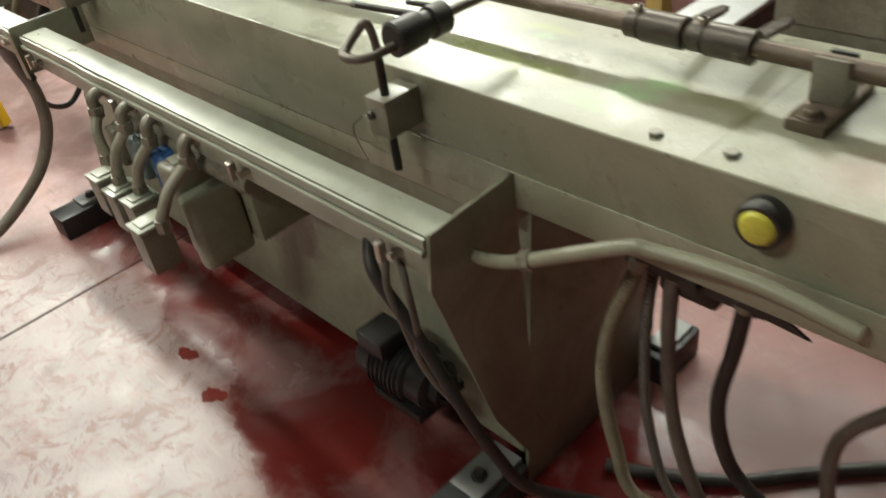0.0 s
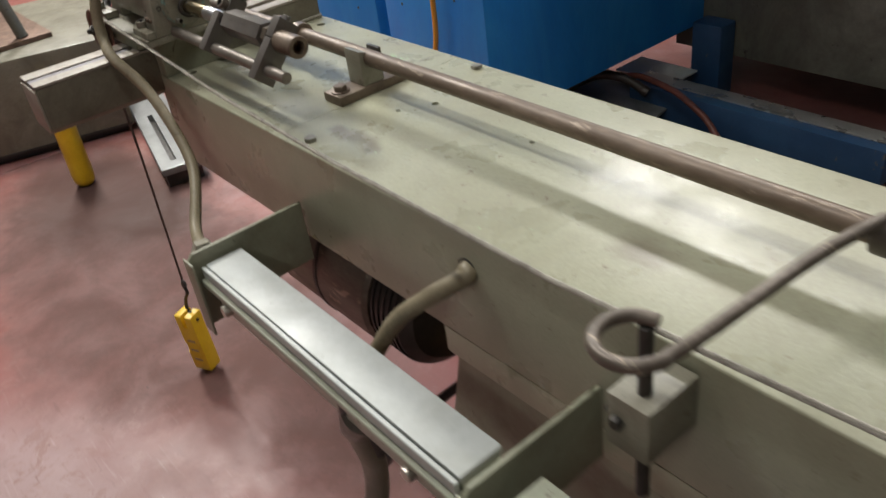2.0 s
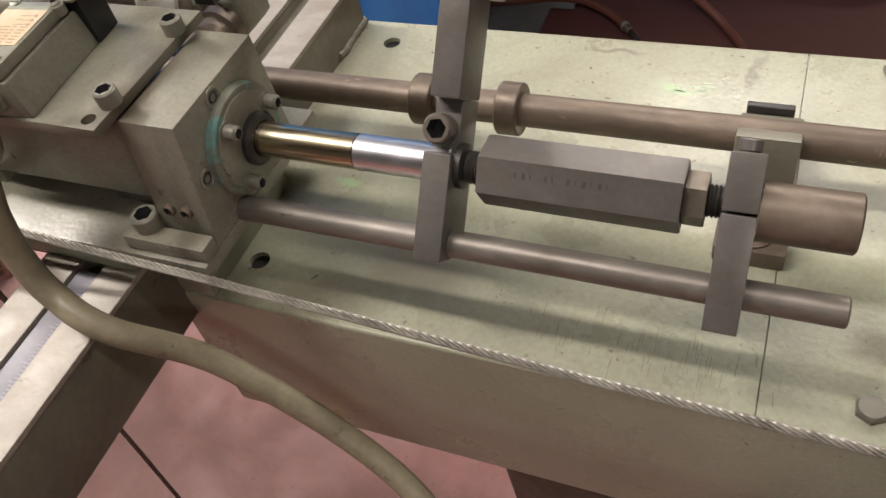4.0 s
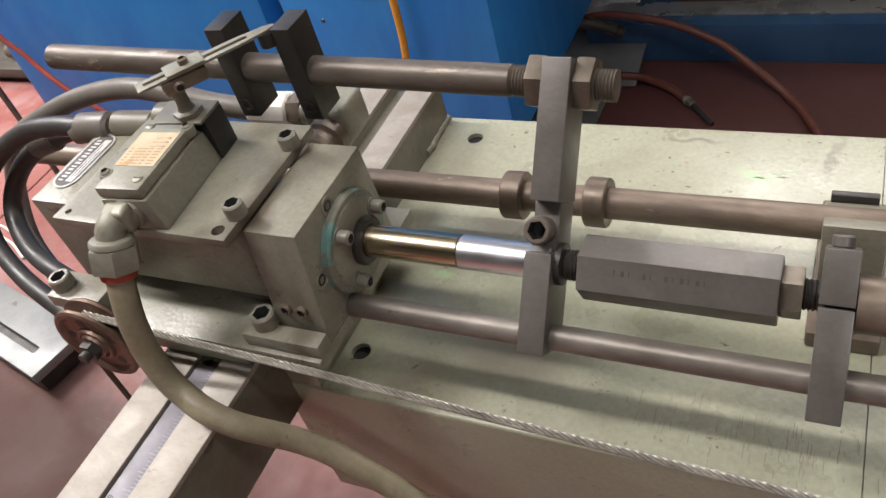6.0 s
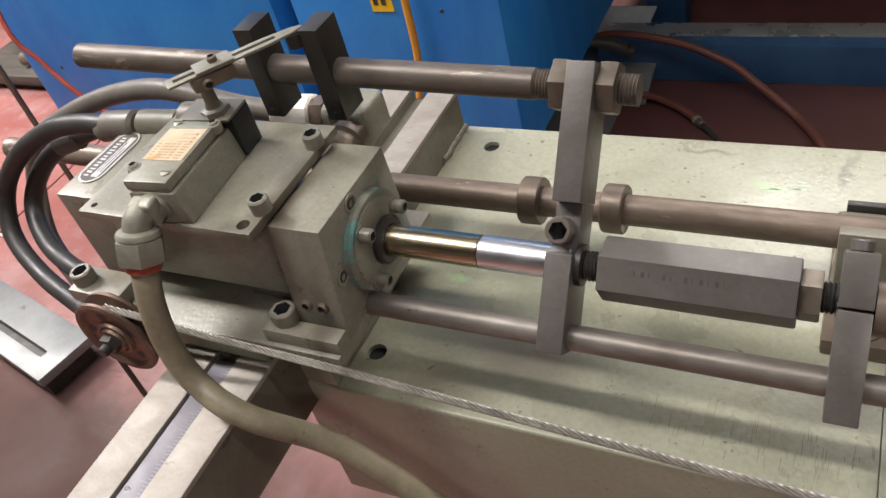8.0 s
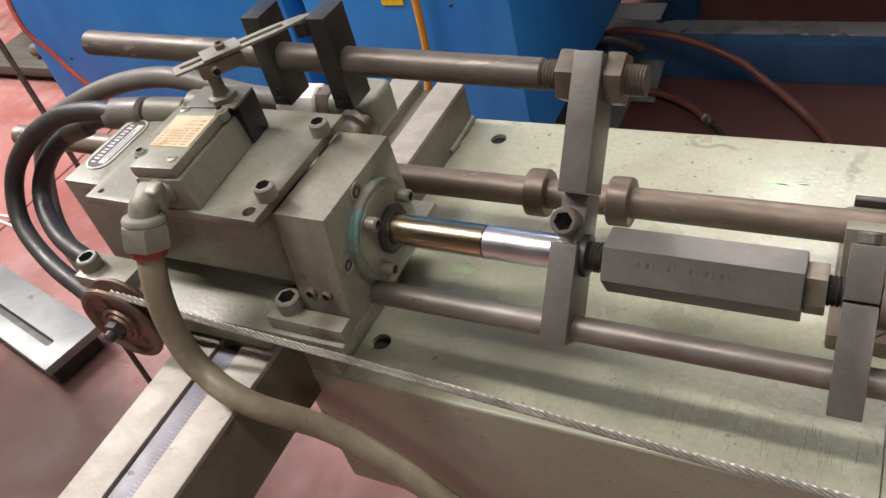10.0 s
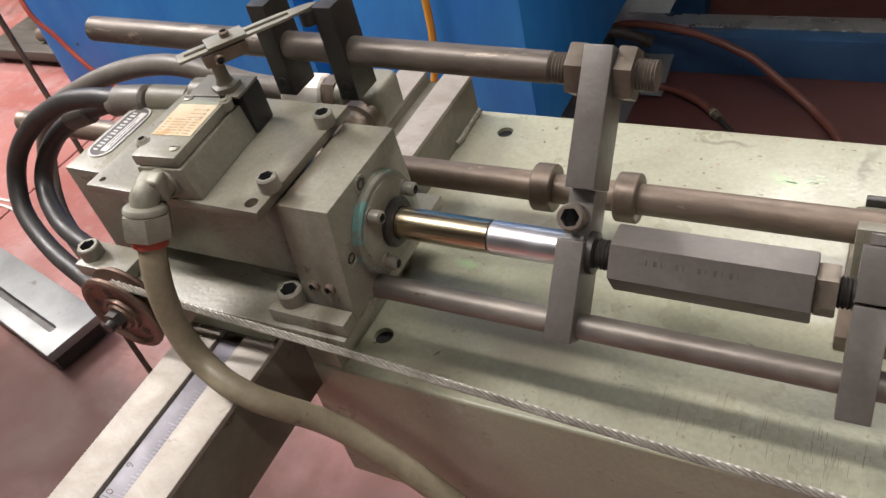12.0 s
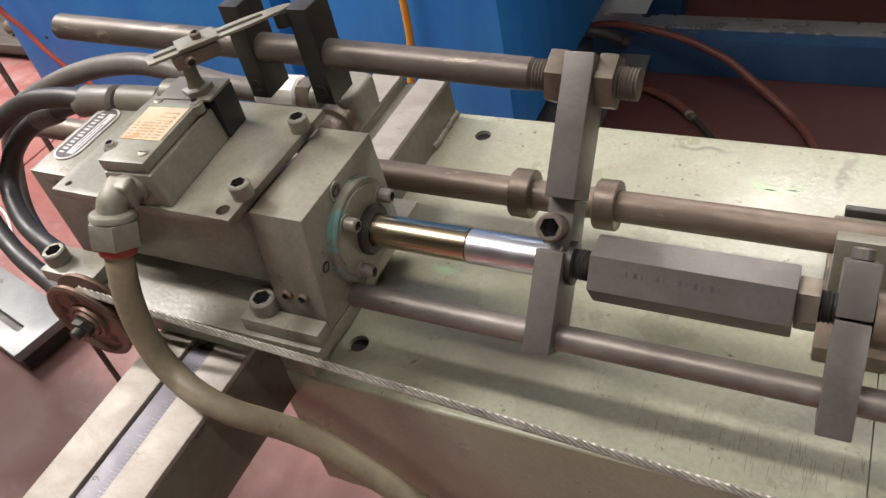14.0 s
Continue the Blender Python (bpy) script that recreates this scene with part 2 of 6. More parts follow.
# Casting grey made darker: the rail side's shade is put into this colour.
DARKENED_GREY = material("darkened_grey_paint", ((0.15, 0.138, 0.1), (0.195, 0.18, 0.135)), 0.42, 0, 9, 160, 0.1, (0.08, 0.06, 0.045), 40, 0.22, vary=0.09, grime=(0.075, 0.06, 0.042), grime_amount=0.6, grime_scale=10)
BARE = material("ground_bare_steel", ((0.315, 0.278, 0.232), (0.365, 0.328, 0.28)), 0.52, 0.1, 26, 240, 0.05, (0.22, 0.18, 0.135), 36, 0.25, stretch=(1, 1.5, 1), rough_vary=0.06, grime=(0.17, 0.13, 0.09), grime_amount=0.45, grime_scale=22)
GUN = material("blackened_steel_bar", ((0.128, 0.116, 0.104), (0.148, 0.135, 0.122)), 0.42, 0.3, 9, 260, 0.1, (0.22, 0.19, 0.16), 80, 0.1, vary=0.07, grime=(0.085, 0.068, 0.052), grime_amount=0.5, grime_scale=16)
RUBBED = material("rubbed_brown_steel", ((0.105, 0.09, 0.075), (0.16, 0.138, 0.115)), 0.38, 0.45, 18, 240, 0.08, (0.3, 0.25, 0.2), 40, 0.25, stretch=(0.5, 1, 1), grime=(0.055, 0.042, 0.032), grime_amount=0.6, grime_scale=18)
DARKSTEEL = material("dark_oiled_steel", ((0.036, 0.033, 0.03), (0.06, 0.054, 0.048)), 0.45, 0.4, 20, 260, 0.1, (0.15, 0.11, 0.08), 50, 0.15)
FILMED = material("oily_chrome", ((0.6, 0.49, 0.27), (0.82, 0.77, 0.63)), 0.24, 1, 22, 200, 0.0, vary=0.06, rough_vary=0.05, stretch=(0.15, 1, 1), grime=(0.3, 0.2, 0.07), grime_amount=0.5, grime_scale=30)
SATIN = material("rubbed_chrome", ((0.84, 0.84, 0.85), (0.9, 0.9, 0.91)), 0.33, 1, 20, 300, 0.0, vary=0.02, rough_vary=0.05)
SHAFT = material("browned_steel_shaft", ((0.15, 0.11, 0.078), (0.225, 0.172, 0.128)), 0.5, 0.2, 13, 160, 0.1, (0.36, 0.29, 0.22), 42, 0.42, stretch=(0.3, 1, 1), vary=0.2, grime=(0.075, 0.05, 0.035), grime_amount=0.75, grime_scale=15)
COLLAR = material("brown_oiled_collar", ((0.165, 0.125, 0.092), (0.22, 0.172, 0.13)), 0.45, 0.4, 18, 220, 0.08, (0.36, 0.29, 0.22), 60, 0.16, grime=(0.08, 0.058, 0.042), grime_amount=0.6, grime_scale=26)
RODGREY = material("dull_brown_rod", ((0.13, 0.108, 0.088), (0.19, 0.16, 0.132)), 0.47, 0.35, 12, 180, 0.08, (0.32, 0.265, 0.205), 40, 0.36, stretch=(0.3, 1, 1), vary=0.18, grime=(0.068, 0.05, 0.036), grime_amount=0.65, grime_scale=16)
GUIDE = material("oily_ground_rod", ((0.185, 0.165, 0.142), (0.26, 0.232, 0.2)), 0.46, 0.5, 12, 180, 0.05, (0.11, 0.082, 0.062), 34, 0.34, stretch=(0.3, 1, 1), vary=0.16, grime=(0.105, 0.08, 0.06), grime_amount=0.7, grime_scale=14)
ZINC = material("zinc_plated_steel", ((0.45, 0.43, 0.37), (0.55, 0.52, 0.46)), 0.35, 0.9, 30, 200, 0.08)
BRASS = material("browned_zinc_nut", ((0.125, 0.102, 0.078), (0.18, 0.15, 0.115)), 0.42, 0.5, 40, 200, 0.08, (0.26, 0.22, 0.17), 60, 0.18)
RUBBER = material("black_hose_rubber", ((0.024, 0.022, 0.021), (0.038, 0.035, 0.032)), 0.47, 0, 15, 220, 0.08, vary=0.12, grime=(0.075, 0.065, 0.052), grime_amount=0.4, grime_scale=12)
DROOP = material("beige_brown_hose", ((0.19, 0.168, 0.13), (0.235, 0.21, 0.165)), 0.48, 0, 12, 220, 0.1, vary=0.1, grime=(0.09, 0.075, 0.055), grime_amount=0.5, grime_scale=8)
HOSEGREY = material("grey_brown_hose", ((0.125, 0.108, 0.09), (0.165, 0.145, 0.12)), 0.5, 0, 12, 220, 0.1, vary=0.1, grime=(0.06, 0.05, 0.04), grime_amount=0.5, grime_scale=10)
CONDUIT = material("beige_conduit_sheath", ((0.235, 0.198, 0.128), (0.3, 0.256, 0.172)), 0.5, 0, 14, 180, 0.14, (0.15, 0.12, 0.072), 60, 0.3, vary=0.1, grime=(0.12, 0.095, 0.055), grime_amount=0.55, grime_scale=18)
PALECOND = material("pale_conduit_sheath", ((0.30, 0.285, 0.22), (0.37, 0.35, 0.28)), 0.42, 0, 14, 180, 0.1, (0.2, 0.17, 0.12), 40, 0.2, grime=(0.16, 0.13, 0.09), grime_amount=0.5, grime_scale=16)
OLDCAST = material("cast_zinc_fitting", ((0.265, 0.252, 0.198), (0.33, 0.315, 0.252)), 0.48, 0.25, 25, 220, 0.2, (0.14, 0.115, 0.08), 50, 0.25, grime=(0.12, 0.095, 0.065), grime_amount=0.6, grime_scale=30)
BLACK = material("black_phenolic", ((0.012, 0.012, 0.013), (0.022, 0.021, 0.02)), 0.42, 0, 20, 250, 0.08)
WHITE = material("white_crimp_sleeve", ((0.72, 0.68, 0.60), (0.78, 0.75, 0.68)), 0.5, 0.0, 30, 220, 0.1, grime=(0.4, 0.3, 0.2), grime_amount=0.4, grime_scale=40)
RED = material("red_sealing_ring", ((0.33, 0.05, 0.03), (0.42, 0.08, 0.05)), 0.5, 0, 30, 200, 0.05)
GREEN = material("teal_gland_paint", ((0.20, 0.195, 0.15), (0.24, 0.235, 0.18)), 0.42, 0, 30, 200, 0.1, (0.15, 0.31, 0.28), 32, 0.62, grime=(0.12, 0.11, 0.08), grime_amount=0.5, grime_scale=40)
RUSTY = material("rusty_pulley_steel", ((0.12, 0.075, 0.055), (0.2, 0.13, 0.095)), 0.48, 0.6, 30, 200, 0.14, (0.3, 0.22, 0.16), 60, 0.2)
ROPE = material("galvanised_wire_rope", ((0.33, 0.305, 0.26), (0.42, 0.395, 0.34)), 0.42, 0.35, 60, 300, 0.06, vary=0.12, grime=(0.09, 0.075, 0.058), grime_amount=0.7, grime_scale=40)
DARKROPE = material("oily_wire_rope", ((0.07, 0.06, 0.05), (0.11, 0.095, 0.08)), 0.5, 0.6, 60, 300, 0.1)
YELLOW = material("yellow_enamel", ((0.72, 0.44, 0.01), (0.80, 0.52, 0.02)), 0.4, 0, 12, 180, 0.06, (0.2, 0.14, 0.04), 28, 0.12)
POST = material("faded_yellow_post", ((0.62, 0.43, 0.12), (0.70, 0.52, 0.19)), 0.45, 0, 6, 160, 0.06, (0.3, 0.2, 0.1), 20, 0.14)
BLUE = material("bright_blue_enamel", ((0.01, 0.2, 0.66), (0.018, 0.25, 0.74)), 0.42, 0, 2.2, 120, 0.05, (0.2, 0.13, 0.08), 5.5, 0.19, vary=0.05, grime=(0.04, 0.34, 0.78), grime_amount=0.6, grime_scale=4.5, stretch=(1.6, 1.6, 0.5))
DEEPBLUE = material("dull_dark_blue_paint", ((0.016, 0.055, 0.13), (0.03, 0.085, 0.18)), 0.5, 0, 4, 110, 0.1, (0.12, 0.12, 0.11), 12, 0.28)
MACHGREY = material("dirty_grey_tank", ((0.13, 0.134, 0.108), (0.195, 0.195, 0.16)), 0.45, 0, 2.6, 90, 0.08, (0.05, 0.045, 0.035), 14, 0.3, vary=0.1, grime=(0.05, 0.044, 0.035), grime_amount=0.75, grime_scale=3.2, stretch=(1, 1, 0.7))
SHEET = material("galvanised_sheet", ((0.36, 0.36, 0.345), (0.48, 0.48, 0.46)), 0.3, 0.7, 5, 130, 0.05, (0.16, 0.14, 0.12), 9, 0.22)
PALELID = material("pale_sheet_paint", ((0.52, 0.53, 0.52), (0.6, 0.61, 0.6)), 0.4, 0, 12, 160, 0.06, (0.3, 0.26, 0.2), 30, 0.2)
PLATE = material("grey_steel_plate", ((0.19, 0.192, 0.188), (0.255, 0.258, 0.25)), 0.45, 0.4, 7, 200, 0.08, (0.16, 0.14, 0.12), 18, 0.2)
REDHOSE = material("red_air_hose", ((0.135, 0.04, 0.026), (0.19, 0.062, 0.042)), 0.5, 0, 12, 160, 0.08, vary=0.12, grime=(0.06, 0.03, 0.022), grime_amount=0.5, grime_scale=9)
ORANGE = material("orange_cord", ((0.62, 0.27, 0.02), (0.7, 0.34, 0.04)), 0.5, 0, 12, 160, 0.05)
SCALE = material("etched_steel_scale", ((0.175, 0.165, 0.192), (0.225, 0.212, 0.243)), 0.5, 0.05, 20, 250, 0.03, vary=0.06, grime=(0.13, 0.11, 0.11), grime_amount=0.5, grime_scale=16)
TICK = material("faint_scale_mark", ((0.3, 0.285, 0.32), (0.36, 0.345, 0.38)), 0.5, 0.1, 30, 200, 0.0)
INK = material("dark_engraving", ((0.03, 0.03, 0.03), (0.05, 0.05, 0.05)), 0.6, 0, 30, 200, 0.0)
SCRATCH = material("brown_scratch", ((0.14, 0.115, 0.08), (0.2, 0.17, 0.12)), 0.6, 0, 30, 200, 0.0)
PAPER = material("faded_paper_label", ((0.5, 0.37, 0.2), (0.58, 0.47, 0.32)), 0.6, 0, 40, 200, 0.03, (0.5, 0.3, 0.12), 30, 0.2)
INKBROWN = material("brown_print", ((0.30, 0.2, 0.12), (0.38, 0.26, 0.16)), 0.6, 0, 30, 200, 0.0)
MINT = material("pale_green_undercoat", ((0.42, 0.56, 0.36), (0.48, 0.62, 0.42)), 0.5, 0, 30, 200, 0.0)
BOLT = material("oily_bolt_head", ((0.19, 0.18, 0.145), (0.25, 0.235, 0.19)), 0.38, 0.25, 40, 220, 0.1, (0.09, 0.07, 0.05), 60, 0.25)
STAMP = material("stamped_shadow", ((0.08, 0.07, 0.062), (0.1, 0.09, 0.08)), 0.5, 0.3, 30, 200, 0.0)
TAG = material("stamped_aluminium_plate", ((0.55, 0.53, 0.49), (0.64, 0.62, 0.58)), 0.4, 0.5, 40, 220, 0.04)
CEILING = material("grey_roof_sheet", ((0.14, 0.14, 0.134), (0.18, 0.18, 0.172)), 0.8, 0, 1.2, 60, 0.1)
WALL = material("grey_workshop_wall", ((0.09, 0.09, 0.084), (0.12, 0.12, 0.114)), 0.8, 0, 1.2, 60, 0.1)
LENS = material("yellow_lens", ((0.62, 0.58, 0.06), (0.7, 0.66, 0.1)), 0.25, 0, 20, 200, 0.02)
SOLENOID = material("blue_solenoid", ((0.03, 0.09, 0.24), (0.045, 0.12, 0.3)), 0.35, 0, 20, 150, 0.04)
PALEBLUE = material("pale_blue_coil", ((0.17, 0.215, 0.205), (0.21, 0.255, 0.24)), 0.4, 0, 20, 150, 0.04)
WOOD = material("dusty_board", ((0.06, 0.05, 0.04), (0.1, 0.085, 0.068)), 0.7, 0, 6, 80, 0.2, stretch=(1, 8, 8))


def floor_material():
    m = bpy.data.materials.new("worn_red_floor_paint")
    m.use_nodes = True
    t = m.node_tree
    n, l = t.nodes, t.links
    p = n["Principled BSDF"]
    co = n.new("ShaderNodeTexCoord")

    def noise_at(s, detail, rough=0.6, distort=0.0, out="Fac"):
        x = n.new("ShaderNodeTexNoise")
        for key, v in (("Scale", s), ("Detail", detail), ("Roughness", rough), ("Distortion", distort)):
            x.inputs[key].default_value = v
        l.new(co.outputs["Object"], x.inputs["Vector"])
        return x.outputs[out]

    def remap(src, a, b, lo=0.0, hi=1.0):
        x = n.new("ShaderNodeMapRange")
        x.interpolation_type = "SMOOTHSTEP"
        for i, v in enumerate((a, b, lo, hi)):
            x.inputs[i + 1].default_value = v
        l.new(src, x.inputs[0])
        return x.outputs[0]

    def mix(fac, a, b):
        x = n.new("ShaderNodeMix")
        x.data_type = "RGBA"
        l.new(fac, x.inputs["Factor"])
        for sock, v in ((x.inputs["A"], a), (x.inputs["B"], b)):
            if isinstance(v, tuple):
                sock.default_value = (*v, 1)
            else:
                l.new(v, sock)
        return x.outputs["Result"]

    def maths(op, a, b):
        x = n.new("ShaderNodeMath")
        x.operation = op
        for sock, v in zip(x.inputs, (a, b)):
            if isinstance(v, float):
                sock.default_value = v
            else:
                l.new(v, sock)
        return x.outputs[0]

    def ellipse(cx, cy, rx, ry, ragged, scale, seam=(0.55, 1.1)):
        """A soft patch with a ragged edge, 1 inside."""
        warp = n.new("ShaderNodeVectorMath")
        warp.operation = "MULTIPLY_ADD"
        l.new(noise_at(scale, 5, 0.6, 0.2, "Color"), warp.inputs[0])
        warp.inputs[1].default_value = (ragged, ragged, 0)
        l.new(co.outputs["Object"], warp.inputs[2])
        mp = n.new("ShaderNodeMapping")
        mp.vector_type = "TEXTURE"
        mp.inputs["Location"].default_value = (cx + ragged / 2, cy + ragged / 2, 0)
        mp.inputs["Scale"].default_value = (rx, ry, 1e3)
        l.new(warp.outputs[0], mp.inputs["Vector"])
        ln = n.new("ShaderNodeVectorMath")
        ln.operation = "LENGTH"
        l.new(mp.outputs[0], ln.inputs[0])
        return remap(ln.outputs["Value"], seam[0], seam[1], 1.0, 0.0)

    mid, fine = noise_at(4.3, 8, 0.66, 0.6), noise_at(70, 6, 0.65)
    red = mix(remap(noise_at(1.3, 5, 0.62, 0.4), 0.35, 0.65), (0.265, 0.086, 0.071), (0.325, 0.13, 0.11))
    worn = maths("MULTIPLY", remap(noise_at(7.5, 9, 0.72, 0.7), 0.42, 0.66), remap(noise_at(1.1, 4, 0.6, 0.3), 0.35, 0.65, 0.0, 0.3))
    zone = maths("MAXIMUM", ellipse(1.0, -0.78, 1.05, 0.74, 0.35, 3.0, (0.55, 1.1)), maths("MULTIPLY", ellipse(-0.2, -0.72, 0.95, 0.6, 0.35, 3.0, (0.5, 1.1)), 0.6))
    worn = maths("MAXIMUM", worn, maths("MULTIPLY", zone, remap(noise_at(5.0, 9, 0.7, 0.9), 0.30, 0.5, 0.35, 1.0)))
    base = mix(worn, red, (0.425, 0.345, 0.345))
    dirt = mix(remap(noise_at(2.3, 8, 0.7, 0.4), 0.53, 0.72, 0.0, 0.8), base, (0.12, 0.06, 0.045))
    crease = noise_at(5.5, 6, 0.62, 1.2)
    line = maths("MULTIPLY", remap(crease, 0.484, 0.498), remap(crease, 0.502, 0.516, 1.0, 0.0))
    dirt = mix(maths("MULTIPLY", maths("MULTIPLY", line, zone), remap(noise_at(2.7, 3), 0.4, 0.65, 0.0, 0.4)), dirt, (0.58, 0.46, 0.44))
    dirt = mix(remap(noise_at(15, 9, 0.76, 0.5), 0.5, 0.7, 0.0, 0.3), dirt, (0.47, 0.31, 0.285))
    streak = mix(remap(noise_at(24, 7, 0.76, 0.5), 0.6, 0.68, 0.0, 0.6), dirt, (0.20, 0.09, 0.075))
    # Darker ellipse on the floor beside the blue machine.
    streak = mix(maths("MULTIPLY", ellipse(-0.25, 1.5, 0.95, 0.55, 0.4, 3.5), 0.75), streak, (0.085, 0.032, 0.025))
    # Dirt past the bed's end; the second ellipse paints the bed's shade with it.
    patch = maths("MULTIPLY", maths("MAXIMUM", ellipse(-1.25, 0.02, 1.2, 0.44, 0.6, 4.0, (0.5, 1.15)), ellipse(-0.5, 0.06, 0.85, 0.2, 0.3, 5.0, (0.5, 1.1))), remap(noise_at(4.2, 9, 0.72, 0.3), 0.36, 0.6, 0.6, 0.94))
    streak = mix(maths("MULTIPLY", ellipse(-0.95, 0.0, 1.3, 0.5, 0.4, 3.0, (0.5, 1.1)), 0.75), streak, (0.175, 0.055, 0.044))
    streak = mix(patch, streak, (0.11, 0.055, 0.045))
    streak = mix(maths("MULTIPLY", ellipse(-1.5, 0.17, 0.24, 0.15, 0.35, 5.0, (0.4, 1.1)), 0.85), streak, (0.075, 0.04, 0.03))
    # Less light behind the bed is put in as a darker floor colour.
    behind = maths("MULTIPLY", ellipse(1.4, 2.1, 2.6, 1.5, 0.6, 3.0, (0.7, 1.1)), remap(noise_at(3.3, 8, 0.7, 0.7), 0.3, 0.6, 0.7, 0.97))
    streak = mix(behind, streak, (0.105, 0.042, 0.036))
    # Dirty floor before the grey cabinet, its shadow there darkened into the same colour.
    shaded_dirt = maths("MULTIPLY", ellipse(-1.82, 0.1, 0.6, 0.36, 0.3, 4.0, (0.4, 1.15)), 0.9)
    streak = mix(maths("MULTIPLY", zone, remap(noise_at(13, 9, 0.76, 0.5), 0.52, 0.6, 0.0, 0.75)), streak, (0.34, 0.2, 0.18))
    def drag_marks(angle, across, along_, lo, hi):
        """Long thin scratches that run one way."""
        mp = n.new("ShaderNodeMapping")
        mp.inputs["Rotation"].default_value = (0, 0, radians(angle))
        mp.inputs["Scale"].default_value = (along_, across, 1)
        l.new(co.outputs["Object"], mp.inputs["Vector"])
        x = n.new("ShaderNodeTexNoise")
        for key, v in (("Scale", 1.0), ("Detail", 3), ("Roughness", 0.55), ("Distortion", 0.25)):
            x.inputs[key].default_value = v
        l.new(mp.outputs[0], x.inputs["Vector"])
        return remap(x.outputs["Fac"], lo, hi)

    scored = maths("MAXIMUM", drag_marks(28, 95, 5, 0.645, 0.69), drag_marks(-52, 80, 4, 0.655, 0.7))
    streak = mix(maths("MULTIPLY", maths("MULTIPLY", scored, zone), remap(noise_at(1.9, 3), 0.35, 0.6, 0.1, 0.75)), streak, (0.52, 0.41, 0.395))
    scuff = maths("MAXIMUM", drag_marks(64, 60, 6, 0.63, 0.7), drag_marks(-15, 110, 7, 0.65, 0.71))
    streak = mix(maths("MULTIPLY", scuff, remap(noise_at(2.4, 4), 0.4, 0.62, 0.0, 0.6)), streak, (0.15, 0.062, 0.05))
    speck = remap(noise_at(48, 4, 0.6, 0.3), 0.66, 0.7)
    streak = mix(maths("MULTIPLY", speck, remap(noise_at(3.1, 3), 0.45, 0.6, 0.0, 0.8)), streak, (0.09, 0.04, 0.035))
    streak = mix(maths("MULTIPLY", zone, remap(noise_at(9, 10, 0.78, 1.4), 0.525, 0.575, 0.0, 0.85)), streak, (0.235, 0.105, 0.085))
    streak = mix(maths("MULTIPLY", ellipse(2.95, 0.75, 0.85, 0.62, 0.3, 4.0, (0.6, 1.05)), 0.9), streak, (0.175, 0.042, 0.035))
    streak = mix(maths("MULTIPLY", ellipse(2.45, 0.36, 0.26, 0.2, 0.2, 6.0, (0.5, 1.1)), 0.85), streak, (0.1, 0.038, 0.032))
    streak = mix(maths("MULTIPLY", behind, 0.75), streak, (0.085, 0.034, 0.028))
    streak = mix(shaded_dirt, streak, (0.07, 0.032, 0.024))
    wet = maths("MAXIMUM", ellipse(1.7, -0.1, 0.5, 0.31, 0.2, 5.0, (0.78, 1.0)), ellipse(1.14, -0.04, 0.44, 0.25, 0.22, 5.0, (0.78, 1.02)))
    wet = maths("MAXIMUM", wet, ellipse(2.2, 0.12, 0.3, 0.2, 0.2, 5.0, (0.75, 1.0)))
    wet = maths("MAXIMUM", wet, maths("MULTIPLY", ellipse(0.62, -0.08, 0.3, 0.18, 0.25, 6.0, (0.6, 1.05)), 0.85))
    # Blotches that put the wet oil's pale haze into its colour.
    grime = maths("MULTIPLY", wet, remap(noise_at(4.5, 5, 0.6, 0.5), 0.45, 0.62))
    oil = mix(maths("MULTIPLY", grime, 0.8), (0.125, 0.014, 0.012), (0.2, 0.095, 0.09))
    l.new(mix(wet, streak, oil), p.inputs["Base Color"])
    dry = remap(mid, 0.3, 0.7, 0.33, 0.5)
    matte = maths("ADD", dry, maths("MULTIPLY", maths("MAXIMUM", patch, shaded_dirt), 0.4))
    l.new(maths("SUBTRACT", matte, maths("MULTIPLY", wet, 0.22)), p.inputs["Roughness"])
    b = n.new("ShaderNodeBump")
    b.inputs["Strength"].default_value, b.inputs["Distance"].default_value = 0.12, 0.003
    l.new(fine, b.inputs["Height"])
    l.new(b.outputs[0], p.inputs["Normal"])
    return m


FLOOR = floor_material()
OIL = material("wet_red_oil_film", ((0.16, 0.02, 0.016), (0.2, 0.035, 0.028)), 0.16, 0, 6, 80, 0.02, vary=0.1, rough_vary=0.06)
CONDUIT_PATH = [(-0.4615, -0.0595, 0.952), (-0.4595, -0.066, 0.918), (-0.4465, -0.0705, 0.888), (-0.4085, -0.0755, 0.869), (-0.35, -0.0515, 0.807), (-0.236, -0.0585, 0.711), (-0.115, -0.125, 0.659), (0.015, -0.163, 0.69)]
ROPE_POINTS = [(-0.551, -0.0405, 0.917), (-0.45, -0.036, 0.9), (-0.35, -0.0345, 0.892), (-0.1, -0.025, 0.857), (0.2, -0.027, 0.845), (0.6, -0.035, 0.847), (1.0, -0.03, 0.864), (1.4, -0.013, 0.881), (1.8, 0.009, 0.891)]


# ---- structure ----
ZT = 0.81                       # the bed's top
AX = (0.0555, 0.936)            # y, z of the cylinder's axis
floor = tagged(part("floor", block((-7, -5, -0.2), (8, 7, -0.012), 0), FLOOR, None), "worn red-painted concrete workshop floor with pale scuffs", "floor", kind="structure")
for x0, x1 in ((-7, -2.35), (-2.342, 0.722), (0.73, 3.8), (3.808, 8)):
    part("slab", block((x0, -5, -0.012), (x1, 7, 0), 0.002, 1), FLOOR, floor)
